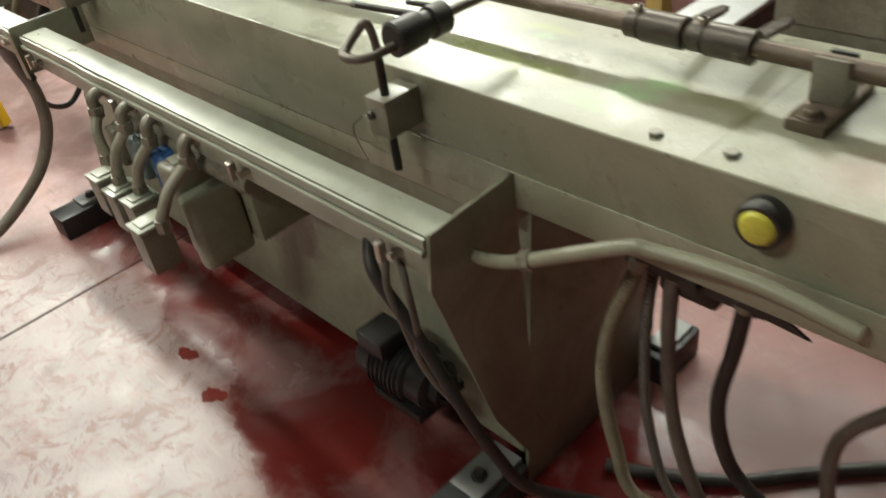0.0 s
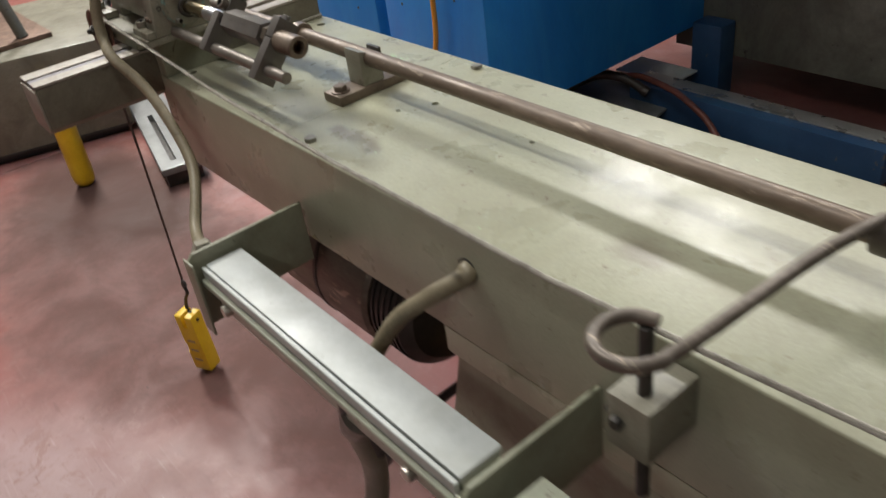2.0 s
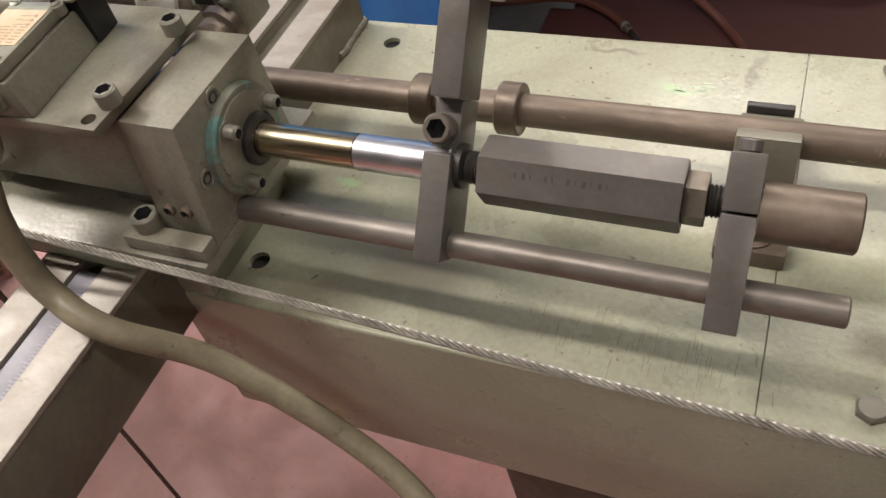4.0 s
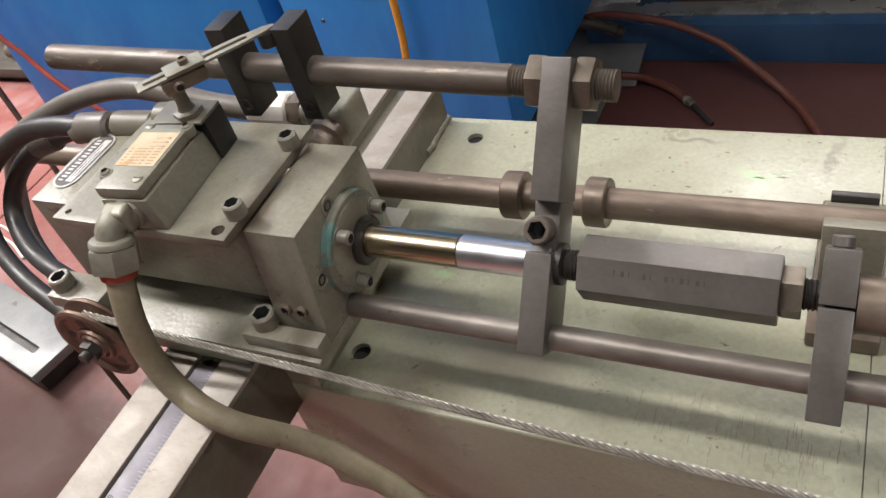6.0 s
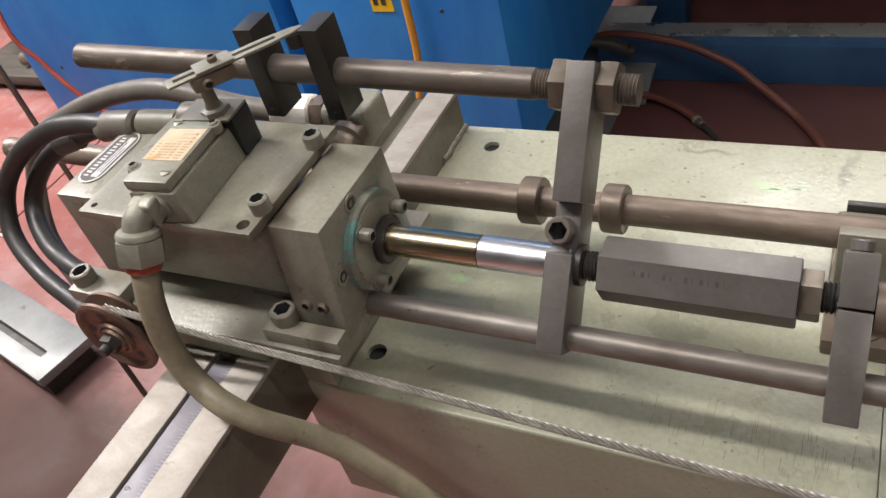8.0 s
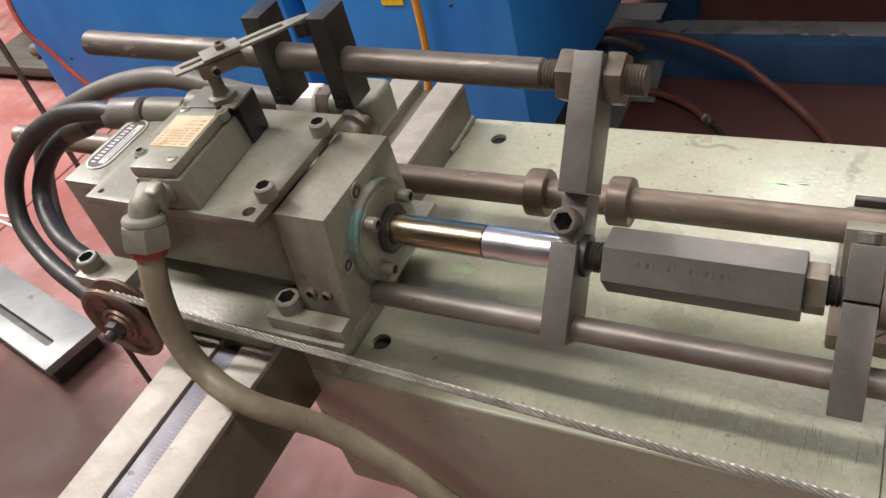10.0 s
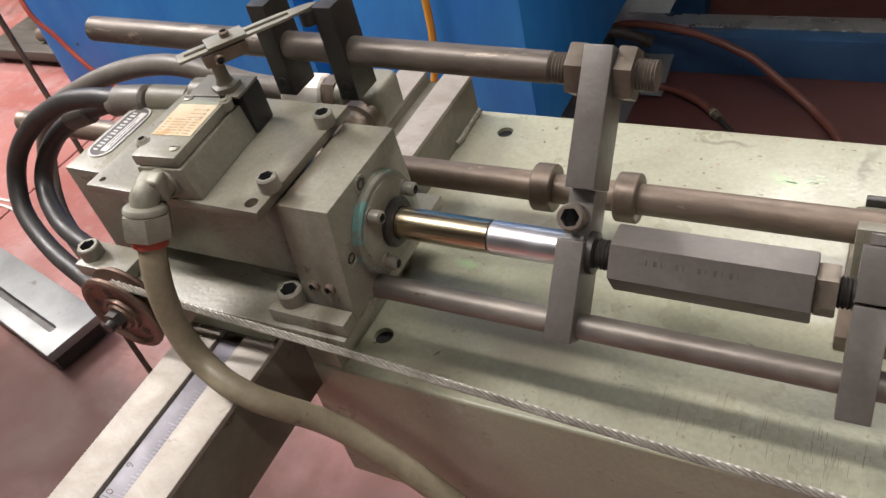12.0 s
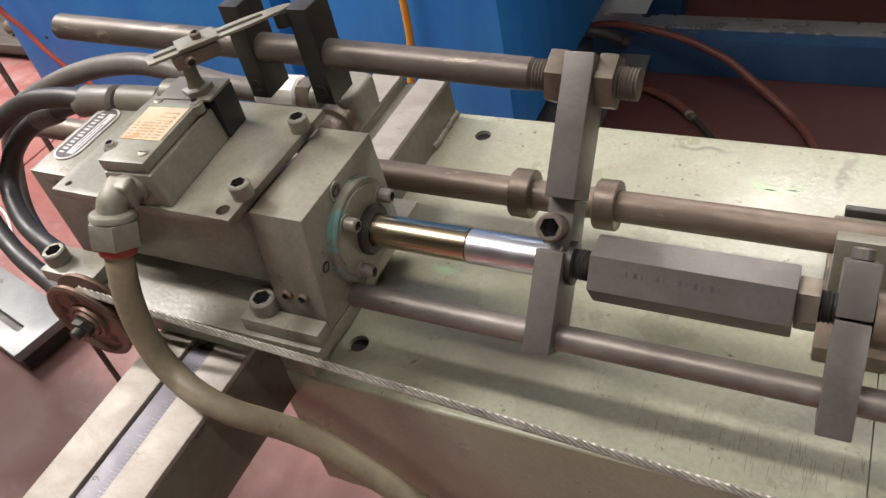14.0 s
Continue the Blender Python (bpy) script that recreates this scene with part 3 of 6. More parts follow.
for nm, lo, hi in (("wall_north", (-7.2, 7, -0.2), (8.2, 7.2, 4.2)), ("wall_south", (-7.2, -5.2, -0.2), (8.2, -5, 4.2)), ("wall_west", (-7.2, -5, -0.2), (-7, 7, 4.2)), ("wall_east", (8, -5, -0.2), (8.2, 7, 4.2))):
    tagged(part(nm, block(lo, hi, 0), WALL, None), "plain dark grey painted workshop wall", "wall", kind="structure")
tagged(part("ceiling", block((-7.2, -5.2, 4.2), (8.2, 7.2, 4.4), 0), CEILING, None), "plain grey sheet workshop ceiling", "ceiling", kind="structure")


def puddle(at, rx, ry, seed, mat, label):
    rnd = random.Random(seed)
    ph = [rnd.uniform(0, 6.28) for _ in range(4)]
    bm = bmesh.new()
    ring = []
    for k in range(48):
        th = 2 * math.pi * k / 48
        f = 1 + 0.22 * math.sin(2 * th + ph[0]) + 0.13 * math.sin(3 * th + ph[1]) + 0.08 * math.sin(7 * th + ph[2]) + 0.05 * math.sin(11 * th + ph[3])
        ring.append(bm.verts.new((at[0] + rx * f * math.cos(th), at[1] + ry * f * math.sin(th), 0.0006)))
    bm.faces.new(ring)
    low = bmesh.ops.extrude_face_region(bm, geom=bm.faces[:])
    for v in low["geom"]:
        if isinstance(v, bmesh.types.BMVert):
            v.co.z = 0.0012
    return solo("oil_stain", bm, mat, label, "stain", "oil stains on the floor")


puddle((1.206, -0.274), 0.028, 0.02, 1, OIL, "small round dark red oil spot on the floor")
puddle((1.384, -0.308), 0.032, 0.022, 2, OIL, "small round dark red oil spot on the floor")

# ---- machine bed ----
bed = thing("machine_bed", (1.4, 0.18, 0.0), "long sage-grey painted box beam bed of a transfer machine", "machine bed")
HOLES = [(-0.378, 0.043, 0.0085), (-0.383, 0.33, 0.0085)]
SMALL = [(0.09, 0.165, 0.004), (0.118, 0.215, 0.006), (0.33, 0.21, 0.004), (1.19, 0.205, 0.004)]
JOINTS = [0.0, 2.4]
beam = block((-0.44, 0.0, 0.64), (3.4, 0.365, ZT), 0.003, 3)
cuts = [rod(bmesh.new(), (hx, hy, 0.72), (hx, hy, 0.83), hr, 24) for hx, hy, hr in HOLES + SMALL]
cuts += [block((jx - 0.0005, -0.1, ZT - 0.004), (jx + 0.0005, 0.5, ZT + 0.01), 0) for jx in JOINTS]
part("beam", carved(beam, cuts), BED_PAINT, bed)
part("front_lip", block((1.78, -0.0045, 0.6395), (3.4, -0.0005, 0.7), 0.0015), BED_PAINT, bed)
for i, (bx, by) in enumerate([(0.063, 0.023), (0.067, 0.347), (2.33, 0.03), (2.428, 0.036)]):
    part("bolt", hex_bolt(bmesh.new(), (bx, by, ZT), (0, 0, 1), 0.0085, 0.006, 0.0, 0.3 * i), BOLT, bed)
for bx, by in [(1.187, 0.029), (1.223, 0.028), (1.195, 0.342), (1.227, 0.344)]:
    part("screw", socket_bolt(bmesh.new(), (bx, by, ZT), (0, 0, 1), 0.0055, 0.003), COLLAR, bed)
# A black disc stands for the shaded inside of the cable hole.
hole = rod(bmesh.new(), (0.427, -0.0015, 0.76), (0.427, 0.002, 0.76), 0.0155)
part("cable_hole", hole, BLACK, bed, "dark round cable hole")

# Black discs stand in for the shade inside the drilled holes.
for hx, hy, hr in HOLES + SMALL:
    part("hole_shade", rod(bmesh.new(), (hx, hy, ZT - 0.012), (hx, hy, ZT - 0.0045), hr * 0.985, 20), BLACK, bed, "black disc for the shade in the hole")
rnd = random.Random(11)
for k in range(90):
    at = rnd.choice(((-0.115, 0.026), (-0.05, 0.018), (-0.06, 0.03), (-0.02, 0.028)))
    x, y, ln = rnd.gauss(at[0], 0.022), min(0.056, max(0.004, rnd.gauss(at[1], 0.011))), rnd.uniform(0.0015, 0.013)
    part("scratch", turn(block((-0.0001, 0, 0), (0.0001 + 0.0002 * rnd.random(), ln, 0.0001), 0), pose(x, y, ZT, 0, 0, rnd.uniform(-4, 4))), SCRATCH, bed)
for k in range(110):
    x, y = (rnd.uniform(-0.25, 0.05), rnd.uniform(0.225, 0.36)) if k % 4 else (rnd.uniform(-0.03, 0.6), rnd.uniform(0.01, 0.36))
    r = rnd.uniform(0.0003, 0.0011) * (1.7 if k % 9 == 0 else 1)
    lean = rnd.uniform(1.0, 2.4)
    ring = [(x + r * lean * math.cos(a) * rnd.uniform(0.6, 1.2), y + r * math.sin(a) * rnd.uniform(0.6, 1.2)) for a in (0, 1, 2, 3.1, 4.2, 5.2)]
    part("paint_chip", prism(bmesh.new(), ring, "z", ZT, ZT + 0.0002), (MINT, INKBROWN, SCRATCH, INKBROWN)[k % 4], bed)
for k in range(14):
    x, y, ln = rnd.gauss(-0.095, 0.012), rnd.gauss(0.302, 0.004), rnd.uniform(0.004, 0.014)
    part("chipped_streak", turn(block((0, -0.0003, 0), (ln, 0.0003 + 0.0009 * rnd.random(), 0.0001), 0), pose(x, y, ZT, 0, 0, rnd.uniform(-25, 10))), MINT, bed)

ped = thing("pedestal", (1.2, 0.13, 0.0), "grey-green sheet steel pedestal tank under the bed", "pedestal")
tank = bmesh.new()
tv = [tank.verts.new(p) for p in ((0.285, -0.03, 0.085), (2.1, -0.03, 0.085), (2.1, 0.4, 0.085), (0.285, 0.4, 0.085), (0.345, 0.045, 0.6398), (2.1, 0.045, 0.6398), (2.1, 0.36, 0.6398), (0.345, 0.36, 0.6398))]
for q in ((0, 3, 2, 1), (4, 5, 6, 7), (0, 1, 5, 4), (1, 2, 6, 5), (2, 3, 7, 6), (3, 0, 4, 7)):
    tank.faces.new([tv[i] for i in q])
bmesh.ops.bevel(tank, geom=[e for e in tank.edges if min(v.co.z for v in e.verts) < 0.6], offset=0.005, segments=2, affect="EDGES", profile=0.6)
part("tank", tank, DARK_PAINT, ped)
part("top_flange", block((0.36, 0.0005, 0.596), (2.1, 0.04, 0.6396), 0.002), BED_PAINT, ped)
for fx, back in ((0.39, 0.25), (2.07, -0.04)):
    part("foot_plate", block((fx - 0.035, -0.165, 0.0745), (fx + 0.035, min(back, 0.02), 0.0845), 0.002), PLATE, ped, "grey drilled foot plate")
    part("foot_pad", block((fx - 0.045, -0.245, 0.0), (fx + 0.05, back, 0.074), 0.006), BLACK, ped, "black rubber machine foot")
    part("foot_bolt", hex_bolt(bmesh.new(), (fx, -0.121, 0.0845), (0, 0, 1), 0.011, 0.012, 0.016), DARKSTEEL, ped)
part("end_plate", prism(bmesh.new(), [(-0.035, 0.003), (0.345, 0.003), (0.36, 0.636), (0.04, 0.636)], "x", 2.1015, 2.1085, 0.001), DARK_PAINT, ped)
part("rear_foot_pad", block((2.1095, 0.335, 0.0), (2.17, 0.47, 0.074), 0.006), BLACK, ped, "black rubber machine foot")
part("rear_foot_plate", block((2.1095, 0.36, 0.0745), (2.158, 0.46, 0.0845), 0.002), PLATE, ped, "grey drilled foot plate")
# Black disc in place of the foot hole's shaded inside.
part("foot_hole", rod(bmesh.new(), (0.387, -0.07, 0.084), (0.387, -0.07, 0.0849), 0.006), BLACK, ped)

# ---- wireway along the front ----
def bent_strip(x0, x1, ys, zs):
    """A folded sheet lip along x, with a shallow dent beside the first conduit drop and a slight wander."""
    bm = bmesh.new()
    n = max(2, round((x1 - x0) / 0.03))
    c = 0.0011
    rings = []
    for k in range(n + 1):
        x = x0 + (x1 - x0) * k / n
        dent = math.exp(-((x - 1.06) / 0.075) ** 2)
        dy, dz = -0.0022 * dent + 0.0005 * math.sin(9 * x), -0.0014 * dent + 0.0005 * math.sin(7 * x + 1)
        ring = [(ys[0], zs[0] + c), (ys[0], zs[1] - c), (ys[0] + c, zs[1]), (ys[1] - c, zs[1]), (ys[1], zs[1] - c), (ys[1], zs[0] + c), (ys[1] - c, zs[0]), (ys[0] + c, zs[0])]
        rings.append([bm.verts.new((x, y + dy, z + dz)) for y, z in ring])
    for p, q in zip(rings, rings[1:]):
        for i in range(8):
            bm.faces.new((p[i], p[(i + 1) % 8], q[(i + 1) % 8], q[i]))
    bm.faces.new(list(reversed(rings[0])))
    bm.faces.new(rings[-1])
    return bm


wire = thing("wireway", (1.1, -0.15, 0.6), "grey painted steel wireway with lipped covers along the bed", "wireway")
for x0, x1, top in ((0.04, 0.6, LIDGREY), (0.657, 2.108, TRAY_PAINT)):
    part("trough", block((x0, -0.172, 0.605), (x1, -0.12, 0.676), 0.002), TRAY_PAINT, wire)
    part("cover", block((x0, -0.1752, 0.6765), (x1, -0.117, 0.686), 0.002), top, wire)
    part("cover_lip", bent_strip(x0, x1, (-0.1828, -0.1762), (0.6665, 0.6835)), top, wire)
    part("lower_lip", bent_strip(x0, x1, (-0.1885, -0.1725), (0.655, 0.6645)), TRAY_PAINT, wire)
for bx in (0.024, 0.625):
    bm = prism(bmesh.new(), [(-0.196, 0.58), (-0.196, 0.695), (-0.186, 0.705), (-0.002, 0.705), (-0.002, 0.6), (-0.09, 0.6), (-0.13, 0.58)], "x", bx, bx + 0.006, 0.001)
    part("bracket", bm, DARK_PAINT, wire)
    part("bracket_flange", block((bx - 0.002, -0.199, 0.575), (bx + 0.028, -0.1955, 0.70), 0.001), DARK_PAINT, wire)
part("end_bracket", prism(bmesh.new(), [(-0.19, 0.6), (-0.176, 0.692), (-0.004, 0.7), (-0.004, 0.1), (-0.03, 0.1), (-0.1, 0.25)], "x", 2.11, 2.117, 0.001), DARK_PAINT, wire)
for bx in (0.109, 0.527):
    part("cover_screw", hex_bolt(bmesh.new(), (bx, -0.1722, 0.645), (0, -1, 0), 0.0078, 0.02, 0.0125), ZINC, wire)
for bx in (0.7, 1.16, 1.62, 2.02):
    part("latch", block((bx - 0.006, -0.2, 0.615), (bx + 0.006, -0.186, 0.65), 0.002), ZINC, wire, "small zinc cover latch")
    part("latch_screw", rod(bmesh.new(), (bx + 0.02, -0.173, 0.632), (bx + 0.02, -0.195, 0.632), 0.007, 16), ZINC, wire)

# ---- cross rail with its scale ----
rail = thing("t_slot_rail", (-0.474, 0.07, 0.775), "grey steel cross rail with a slotted machined top", "rail")
prof = [(-0.51, 0.862), (-0.51, 0.80), (-0.502, 0.775), (-0.434, 0.772), (-0.424, 0.782), (-0.424, 0.862), (-0.4548, 0.862), (-0.4548, 0.848), (-0.4768, 0.848), (-0.4768, 0.862)]
part("rail_body", prism(bmesh.new(), [(x, min(z, 0.857)) for x, z in prof], "y", -0.213, 0.356, 0.0008), DARKENED_GREY, rail)
# Pale plate that puts the floor's bounced light on the rail end into colour.
part("end_face", prism(bmesh.new(), [(-0.509, 0.853), (-0.509, 0.80), (-0.501, 0.777), (-0.435, 0.774), (-0.4255, 0.783), (-0.4255, 0.853)], "y", -0.2165, -0.2135, 0.0006), BARE, rail, "pale rail end plate with the floor's bounced light in its colour")
for x0, x1 in ((-0.511, -0.477), (-0.4545, -0.423)):
    part("machined_way", block((x0, -0.214, 0.8575), (x1, 0.357, 0.8625), 0.0008), BARE, rail, "bare ground steel way")
sc = part("steel_scale", block((-0.4745, -0.212, 0.8485), (-0.4549, -0.03, 0.8602), 0.0004), SCALE, rail, "blue-grey engraved steel rule")
for k in range(56):
    ln = 0.009 if k % 10 == 0 else 0.0065 if k % 5 == 0 else 0.004
    part("tick", block((-0.456 - ln, -0.2 + 0.003 * k - 0.00015, 0.8602), (-0.456, -0.2 + 0.003 * k + 0.00015, 0.8603), 0), TICK, sc)


def lettering(text, size, m, material_, parent, name="numeral"):
    """Flat figures from the built-in font, as a mesh."""
    cu = bpy.data.curves.new(name, "FONT")
    cu.body, cu.size, cu.align_x, cu.align_y, cu.extrude = text, size, "CENTER", "CENTER", 0.0001
    tmp = new("lettering", cu)
    bpy.context.view_layer.update()
    me = bpy.data.meshes.new_from_object(tmp.evaluated_get(bpy.context.evaluated_depsgraph_get()))
    bpy.data.objects.remove(tmp)
    me.transform(m)
    return part(name, me, material_, parent)


lettering("10", 0.0085, pose(-0.4695, -0.172, 0.8603, 0, 0, 90), STAMP, sc)
lettering("9", 0.0085, pose(-0.4695, -0.148, 0.8603, 0, 0, 90), STAMP, sc)
rnd = random.Random(8)
bead = [(-0.4255 + 0.0018 * rnd.random(), 0.295 + 0.0042 * k, ZT + 0.003 + 0.0018 * rnd.random()) for k in range(16)]
part("weld_bead", sweep(bmesh.new(), bead, 0.0042, 10, 4, 0.0004, 0.006), GREY_PAINT, rail, "lumpy painted weld bead")

# ---- hydraulic cylinder on its base ----
cyl = thing("hydraulic_cylinder", (-0.46, 0.05, 0.863), "grey-green painted hydraulic cylinder bolted to a riser plate", "cylinder")
part("riser", block((-0.4265, 0.001, 0.8105), (-0.394, 0.125, 0.885), 0.002), DARK_PAINT, cyl)
part("riser_foot", block((-0.572, -0.024, 0.8635), (-0.4255, 0.12, 0.885), 0.002), DARK_PAINT, cyl)
part("base_plate", block((-0.575, -0.03, 0.8855), (-0.3445, 0.13, 0.897), 0.0015), GREY_PAINT, cyl)
part("head_block", prism(bmesh.new(), [(-0.012, 0.8975), (0.1, 0.8975), (0.095, 0.99), (0.001, 0.99)], "x", -0.386, -0.3445, 0.0013), GREY_PAINT, cyl)
part("rear_block", block((-0.603, 0.009, 0.8975), (-0.552, 0.1, 0.986), 0.0012), GREY_PAINT, cyl)
bar = bmesh.new()
rod(bar, (-0.552, *AX), (-0.386, *AX), 0.0375, 40)
part("barrel", bar, GREY_PAINT, cyl)
part("side_cover", block((-0.552, 0.006, 0.915), (-0.386, 0.016, 0.985), 0.002), GREY_PAINT, cyl)
tp = block((-0.546, -0.016, 0.9902), (-0.3868, 0.106, 0.9975), 0.001)
part("switch_plate", carved(tp, [rod(bmesh.new(), (-0.397, -0.0075, 0.98), (-0.397, -0.0075, 1.01), 0.0048), rod(bmesh.new(), (-0.536, -0.008, 0.98), (-0.536, -0.008, 1.01), 0.0026)]), GREY_PAINT, cyl)
for bx, by in ((-0.3915, 0.0085), (-0.3915, 0.0815)):
    part("cap_screw", socket_bolt(bmesh.new(), (bx, by, 0.9975), (0, 0, 1), 0.0074, 0.011, 0.3), BOLT, cyl)
for x0, x1, name in ((-0.409, -0.3435, "front_foot"), (-0.612, -0.556, "rear_foot")):
    part(name, block((x0, -0.0265, 0.8975), (x1, -0.0125 if x0 > -0.5 else 0.0025, 0.91), 0.001), GREY_PAINT, cyl)
    part("foot_screw", socket_bolt(bmesh.new(), ((x0 + x1) / 2 - 0.0175, -0.0135, 0.91), (0, 0, 1), 0.0095, 0.012, 0.1), BOLT, cyl)
for gx in (-0.373, -0.3595):
    part("grub_screw", socket_bolt(bmesh.new(), (gx, -0.0075, 0.925), (0, -1, 0.14), 0.0045, 0.004), COLLAR, cyl)
GX = (0.0495, 0.9405)
part("gland_rim", lathe(bmesh.new(), (-0.345, *GX), (1, 0, 0), [(0, 0.038), (0.0055, 0.038), (0.0068, 0.0366), (0.0068, 0.033)], 48), GREEN, cyl, "flange rim with chipped teal paint")
part("gland", lathe(bmesh.new(), (-0.3445, *GX), (1, 0, 0), [(0, 0.0329), (0.0066, 0.0329), (0.0072, 0.0322), (0.0072, 0.019)], 48), GREY_PAINT, cyl, "round painted gland flange")
part("wiper_ring", lathe(bmesh.new(), (-0.3445, *AX), (1, 0, 0), [(0, 0.0185), (0.0105, 0.0185), (0.0125, 0.0165), (0.0125, 0.0123), (0.004, 0.0123)], 36), DARKSTEEL, cyl, "dark rod wiper ring")
for ang in (20, 130, 232, 308):
    a = radians(ang)
    at = (GX[0] + 0.0285 * math.cos(a), GX[1] + 0.0285 * math.sin(a))
    part("gland_washer", rod(bmesh.new(), (-0.3376, *at), (-0.3362, *at), 0.0068, 20, 0.0004), BOLT, cyl)
    part("gland_screw", socket_bolt(bmesh.new(), (-0.3361, *at), (1, 0, 0), 0.0052, 0.009, a), BOLT, cyl)
for y, z in ((0.041, 0.9815), (0.0065, 0.944)):
    bm = lathe(bmesh.new(), (-0.3447, y, z), (1, 0, 0), [(0, 0.0072), (0.0012, 0.0072), (0.0012, 0.0055), (0.0004, 0.0052)], 24)
    part("tie_screw_seat", bm, GREY_PAINT, cyl)
    part("tie_screw", socket_bolt(bmesh.new(), (-0.3445, y, z), (1, 0, 0), 0.0046, 0.001), DARKSTEEL, cyl)

# oval name plate on the rear block
tag = bmesh.new()
for s, r, z0, z1 in ((1, 0.0125, 0.9862, 0.9872),):
    pts = [(-0.586 + r * math.cos(radians(a)), 0.079 + r * math.sin(radians(a))) for a in range(0, 181, 15)] + [(-0.586 + r * math.cos(radians(a)), 0.037 + r * math.sin(radians(a))) for a in range(180, 361, 15)]
    prism(tag, pts, "z", z0, z1)
np_ = part("name_plate", tag, TAG, cyl, "oval stamped aluminium maker's plate")
inner = bmesh.new()
r = 0.0108
prism(inner, [(-0.586 + r * math.cos(radians(a)), 0.079 + r * math.sin(radians(a))) for a in range(0, 181, 15)] + [(-0.586 + r * math.cos(radians(a)), 0.037 + r * math.sin(radians(a))) for a in range(180, 361, 15)], "z", 0.9872, 0.98735)
part("plate_field", inner, STAMP, np_, "dark field of the plate")
part("plate_panel", block((-0.5845, 0.032, 0.98735), (-0.5775, 0.084, 0.98745), 0), TAG, np_)
for k in range(2):
    part("plate_line", block((-0.583 + 0.003 * k, 0.038, 0.98745), (-0.582 + 0.003 * k, 0.078 - 0.008 * k, 0.9875), 0), INK, np_)
for k in range(13):
    part("plate_mark", block((-0.5928, 0.0322 + 0.0041 * k, 0.98735), (-0.5882 + 0.0006 * (k % 3), 0.0339 + 0.0041 * k + 0.0006 * (k % 2), 0.98745), 0), TAG, np_)

# ---- limit switch ----
sw = thing("limit_switch", (-0.465, 0.025, 0.9955), "grey roller-lever limit switch with a paper wiring label", "switch")
sw.rotation_euler = (0, 0, radians(4.5))
part("body", prism(bmesh.new(), [(-0.482, 0.9977), (-0.4378, 0.9977), (-0.442, 1.0238), (-0.4805, 1.0238)], "y", -0.0158, 0.0598, 0.0015), GREY_PAINT, sw)
part("cover", block((-0.4815, -0.0148, 1.0242), (-0.4442, 0.055, 1.033), 0.0022), GREY_PAINT, sw)
lb = part("label", block((-0.4798, 0.0085, 1.033), (-0.4465, 0.0445, 1.0334), 0), PAPER, sw, "faded yellow wiring label")
for k in range(6):
    for q in range(5):
        w = 0.0028 + 0.0012 * ((k * 3 + q * 2) % 3)
        x = -0.4775 + 0.0056 * q
        part("print_mark", block((x, 0.0105 + 0.0031 * k, 1.0334), (x + w, 0.0114 + 0.0031 * k, 1.03355), 0), INKBROWN, lb)
for k in range(3):
    part("diagram_mark", rod(bmesh.new(), (-0.451, 0.029 + 0.0045 * k, 1.0334), (-0.451, 0.029 + 0.0045 * k, 1.0336), 0.0012, 12), INKBROWN, lb)
    part("diagram_line", block((-0.463, 0.0288 + 0.0045 * k, 1.0334), (-0.4505, 0.0293 + 0.0045 * k, 1.03355), 0), INKBROWN, lb)
part("label_edge", block((-0.4798, 0.0447, 1.033), (-0.4465, 0.0485, 1.0334), 0), DARK_PAINT, sw)
for x, y in ((-0.4505, -0.0045), (-0.4775, 0.0517)):
    s = part("slotted_screw", lathe(bmesh.new(), (x, y, 1.033), (0, 0, 1), [(0, 0.0036), (0.0008, 0.0036), (0.0012, 0.0028)], 16), OLDCAST, sw)
    part("slot", block((x - 0.003, y - 0.0004, 1.0342), (x + 0.003, y + 0.0004, 1.0345), 0, 1), INK, s)
for x, y in ((-0.4815, 0.0005), (-0.4455, 0.051)):
    part("corner_lug", rod(bmesh.new(), (x, y, 1.026), (x, y, 1.0338), 0.0052, 20, 0.0008), GREY_PAINT, sw)
    part("corner_screw", socket_bolt(bmesh.new(), (x, y, 1.0338), (0, 0, 1), 0.0036, 0.002), OLDCAST, sw)
part("head", block((-0.481, 0.06, 0.998), (-0.4366, 0.083, 1.0305), 0.0012), BLACK, sw, "black switch head")
part("head_cap", block((-0.481, 0.0556, 1.0306), (-0.4368, 0.083, 1.033), 0.001), DARKENED_GREY, sw)
SP = (-0.4525, 0.0665)
hub = bmesh.new()
lathe(hub, (*SP, 1.033), (0, 0, 1), [(0, 0.0095, 6), (0.004, 0.0095, 6), (0.005, 0.0065), (0.009, 0.005), (0.022, 0.0048)], 24)
part("spindle", hub, DARKENED_GREY, sw)
LEV = pose(SP[0] + 0.0055, SP[1] + 0.004, 1.0545, 0, 0, 47)
part("lever_clamp", turn(block((-0.015, -0.0085, 0), (0.018, 0.0085, 0.0105), 0.003), LEV), COLLAR, sw)
arm = bmesh.new()
prism(arm, [(-0.03, -0.007), (0.045, -0.0065), (0.066, -0.0045), (0.073, -0.002), (0.0745, 0), (0.073, 0.002), (0.066, 0.0045), (0.045, 0.0065), (-0.03, 0.007)], "z", 0.0108, 0.0128, 0.0003)
arm = carved(arm, [block((0.02, -0.0022, 0.0), (0.053, 0.0022, 0.03), 0), block((-0.025, -0.0022, 0.0), (-0.008, 0.0022, 0.03), 0)])
part("lever_arm", turn(arm, LEV), OLDCAST, sw)
part("lever_saddle", turn(block((-0.009, -0.0088, 0.0129), (0.019, 0.0088, 0.0149), 0.0006), LEV), OLDCAST, sw)
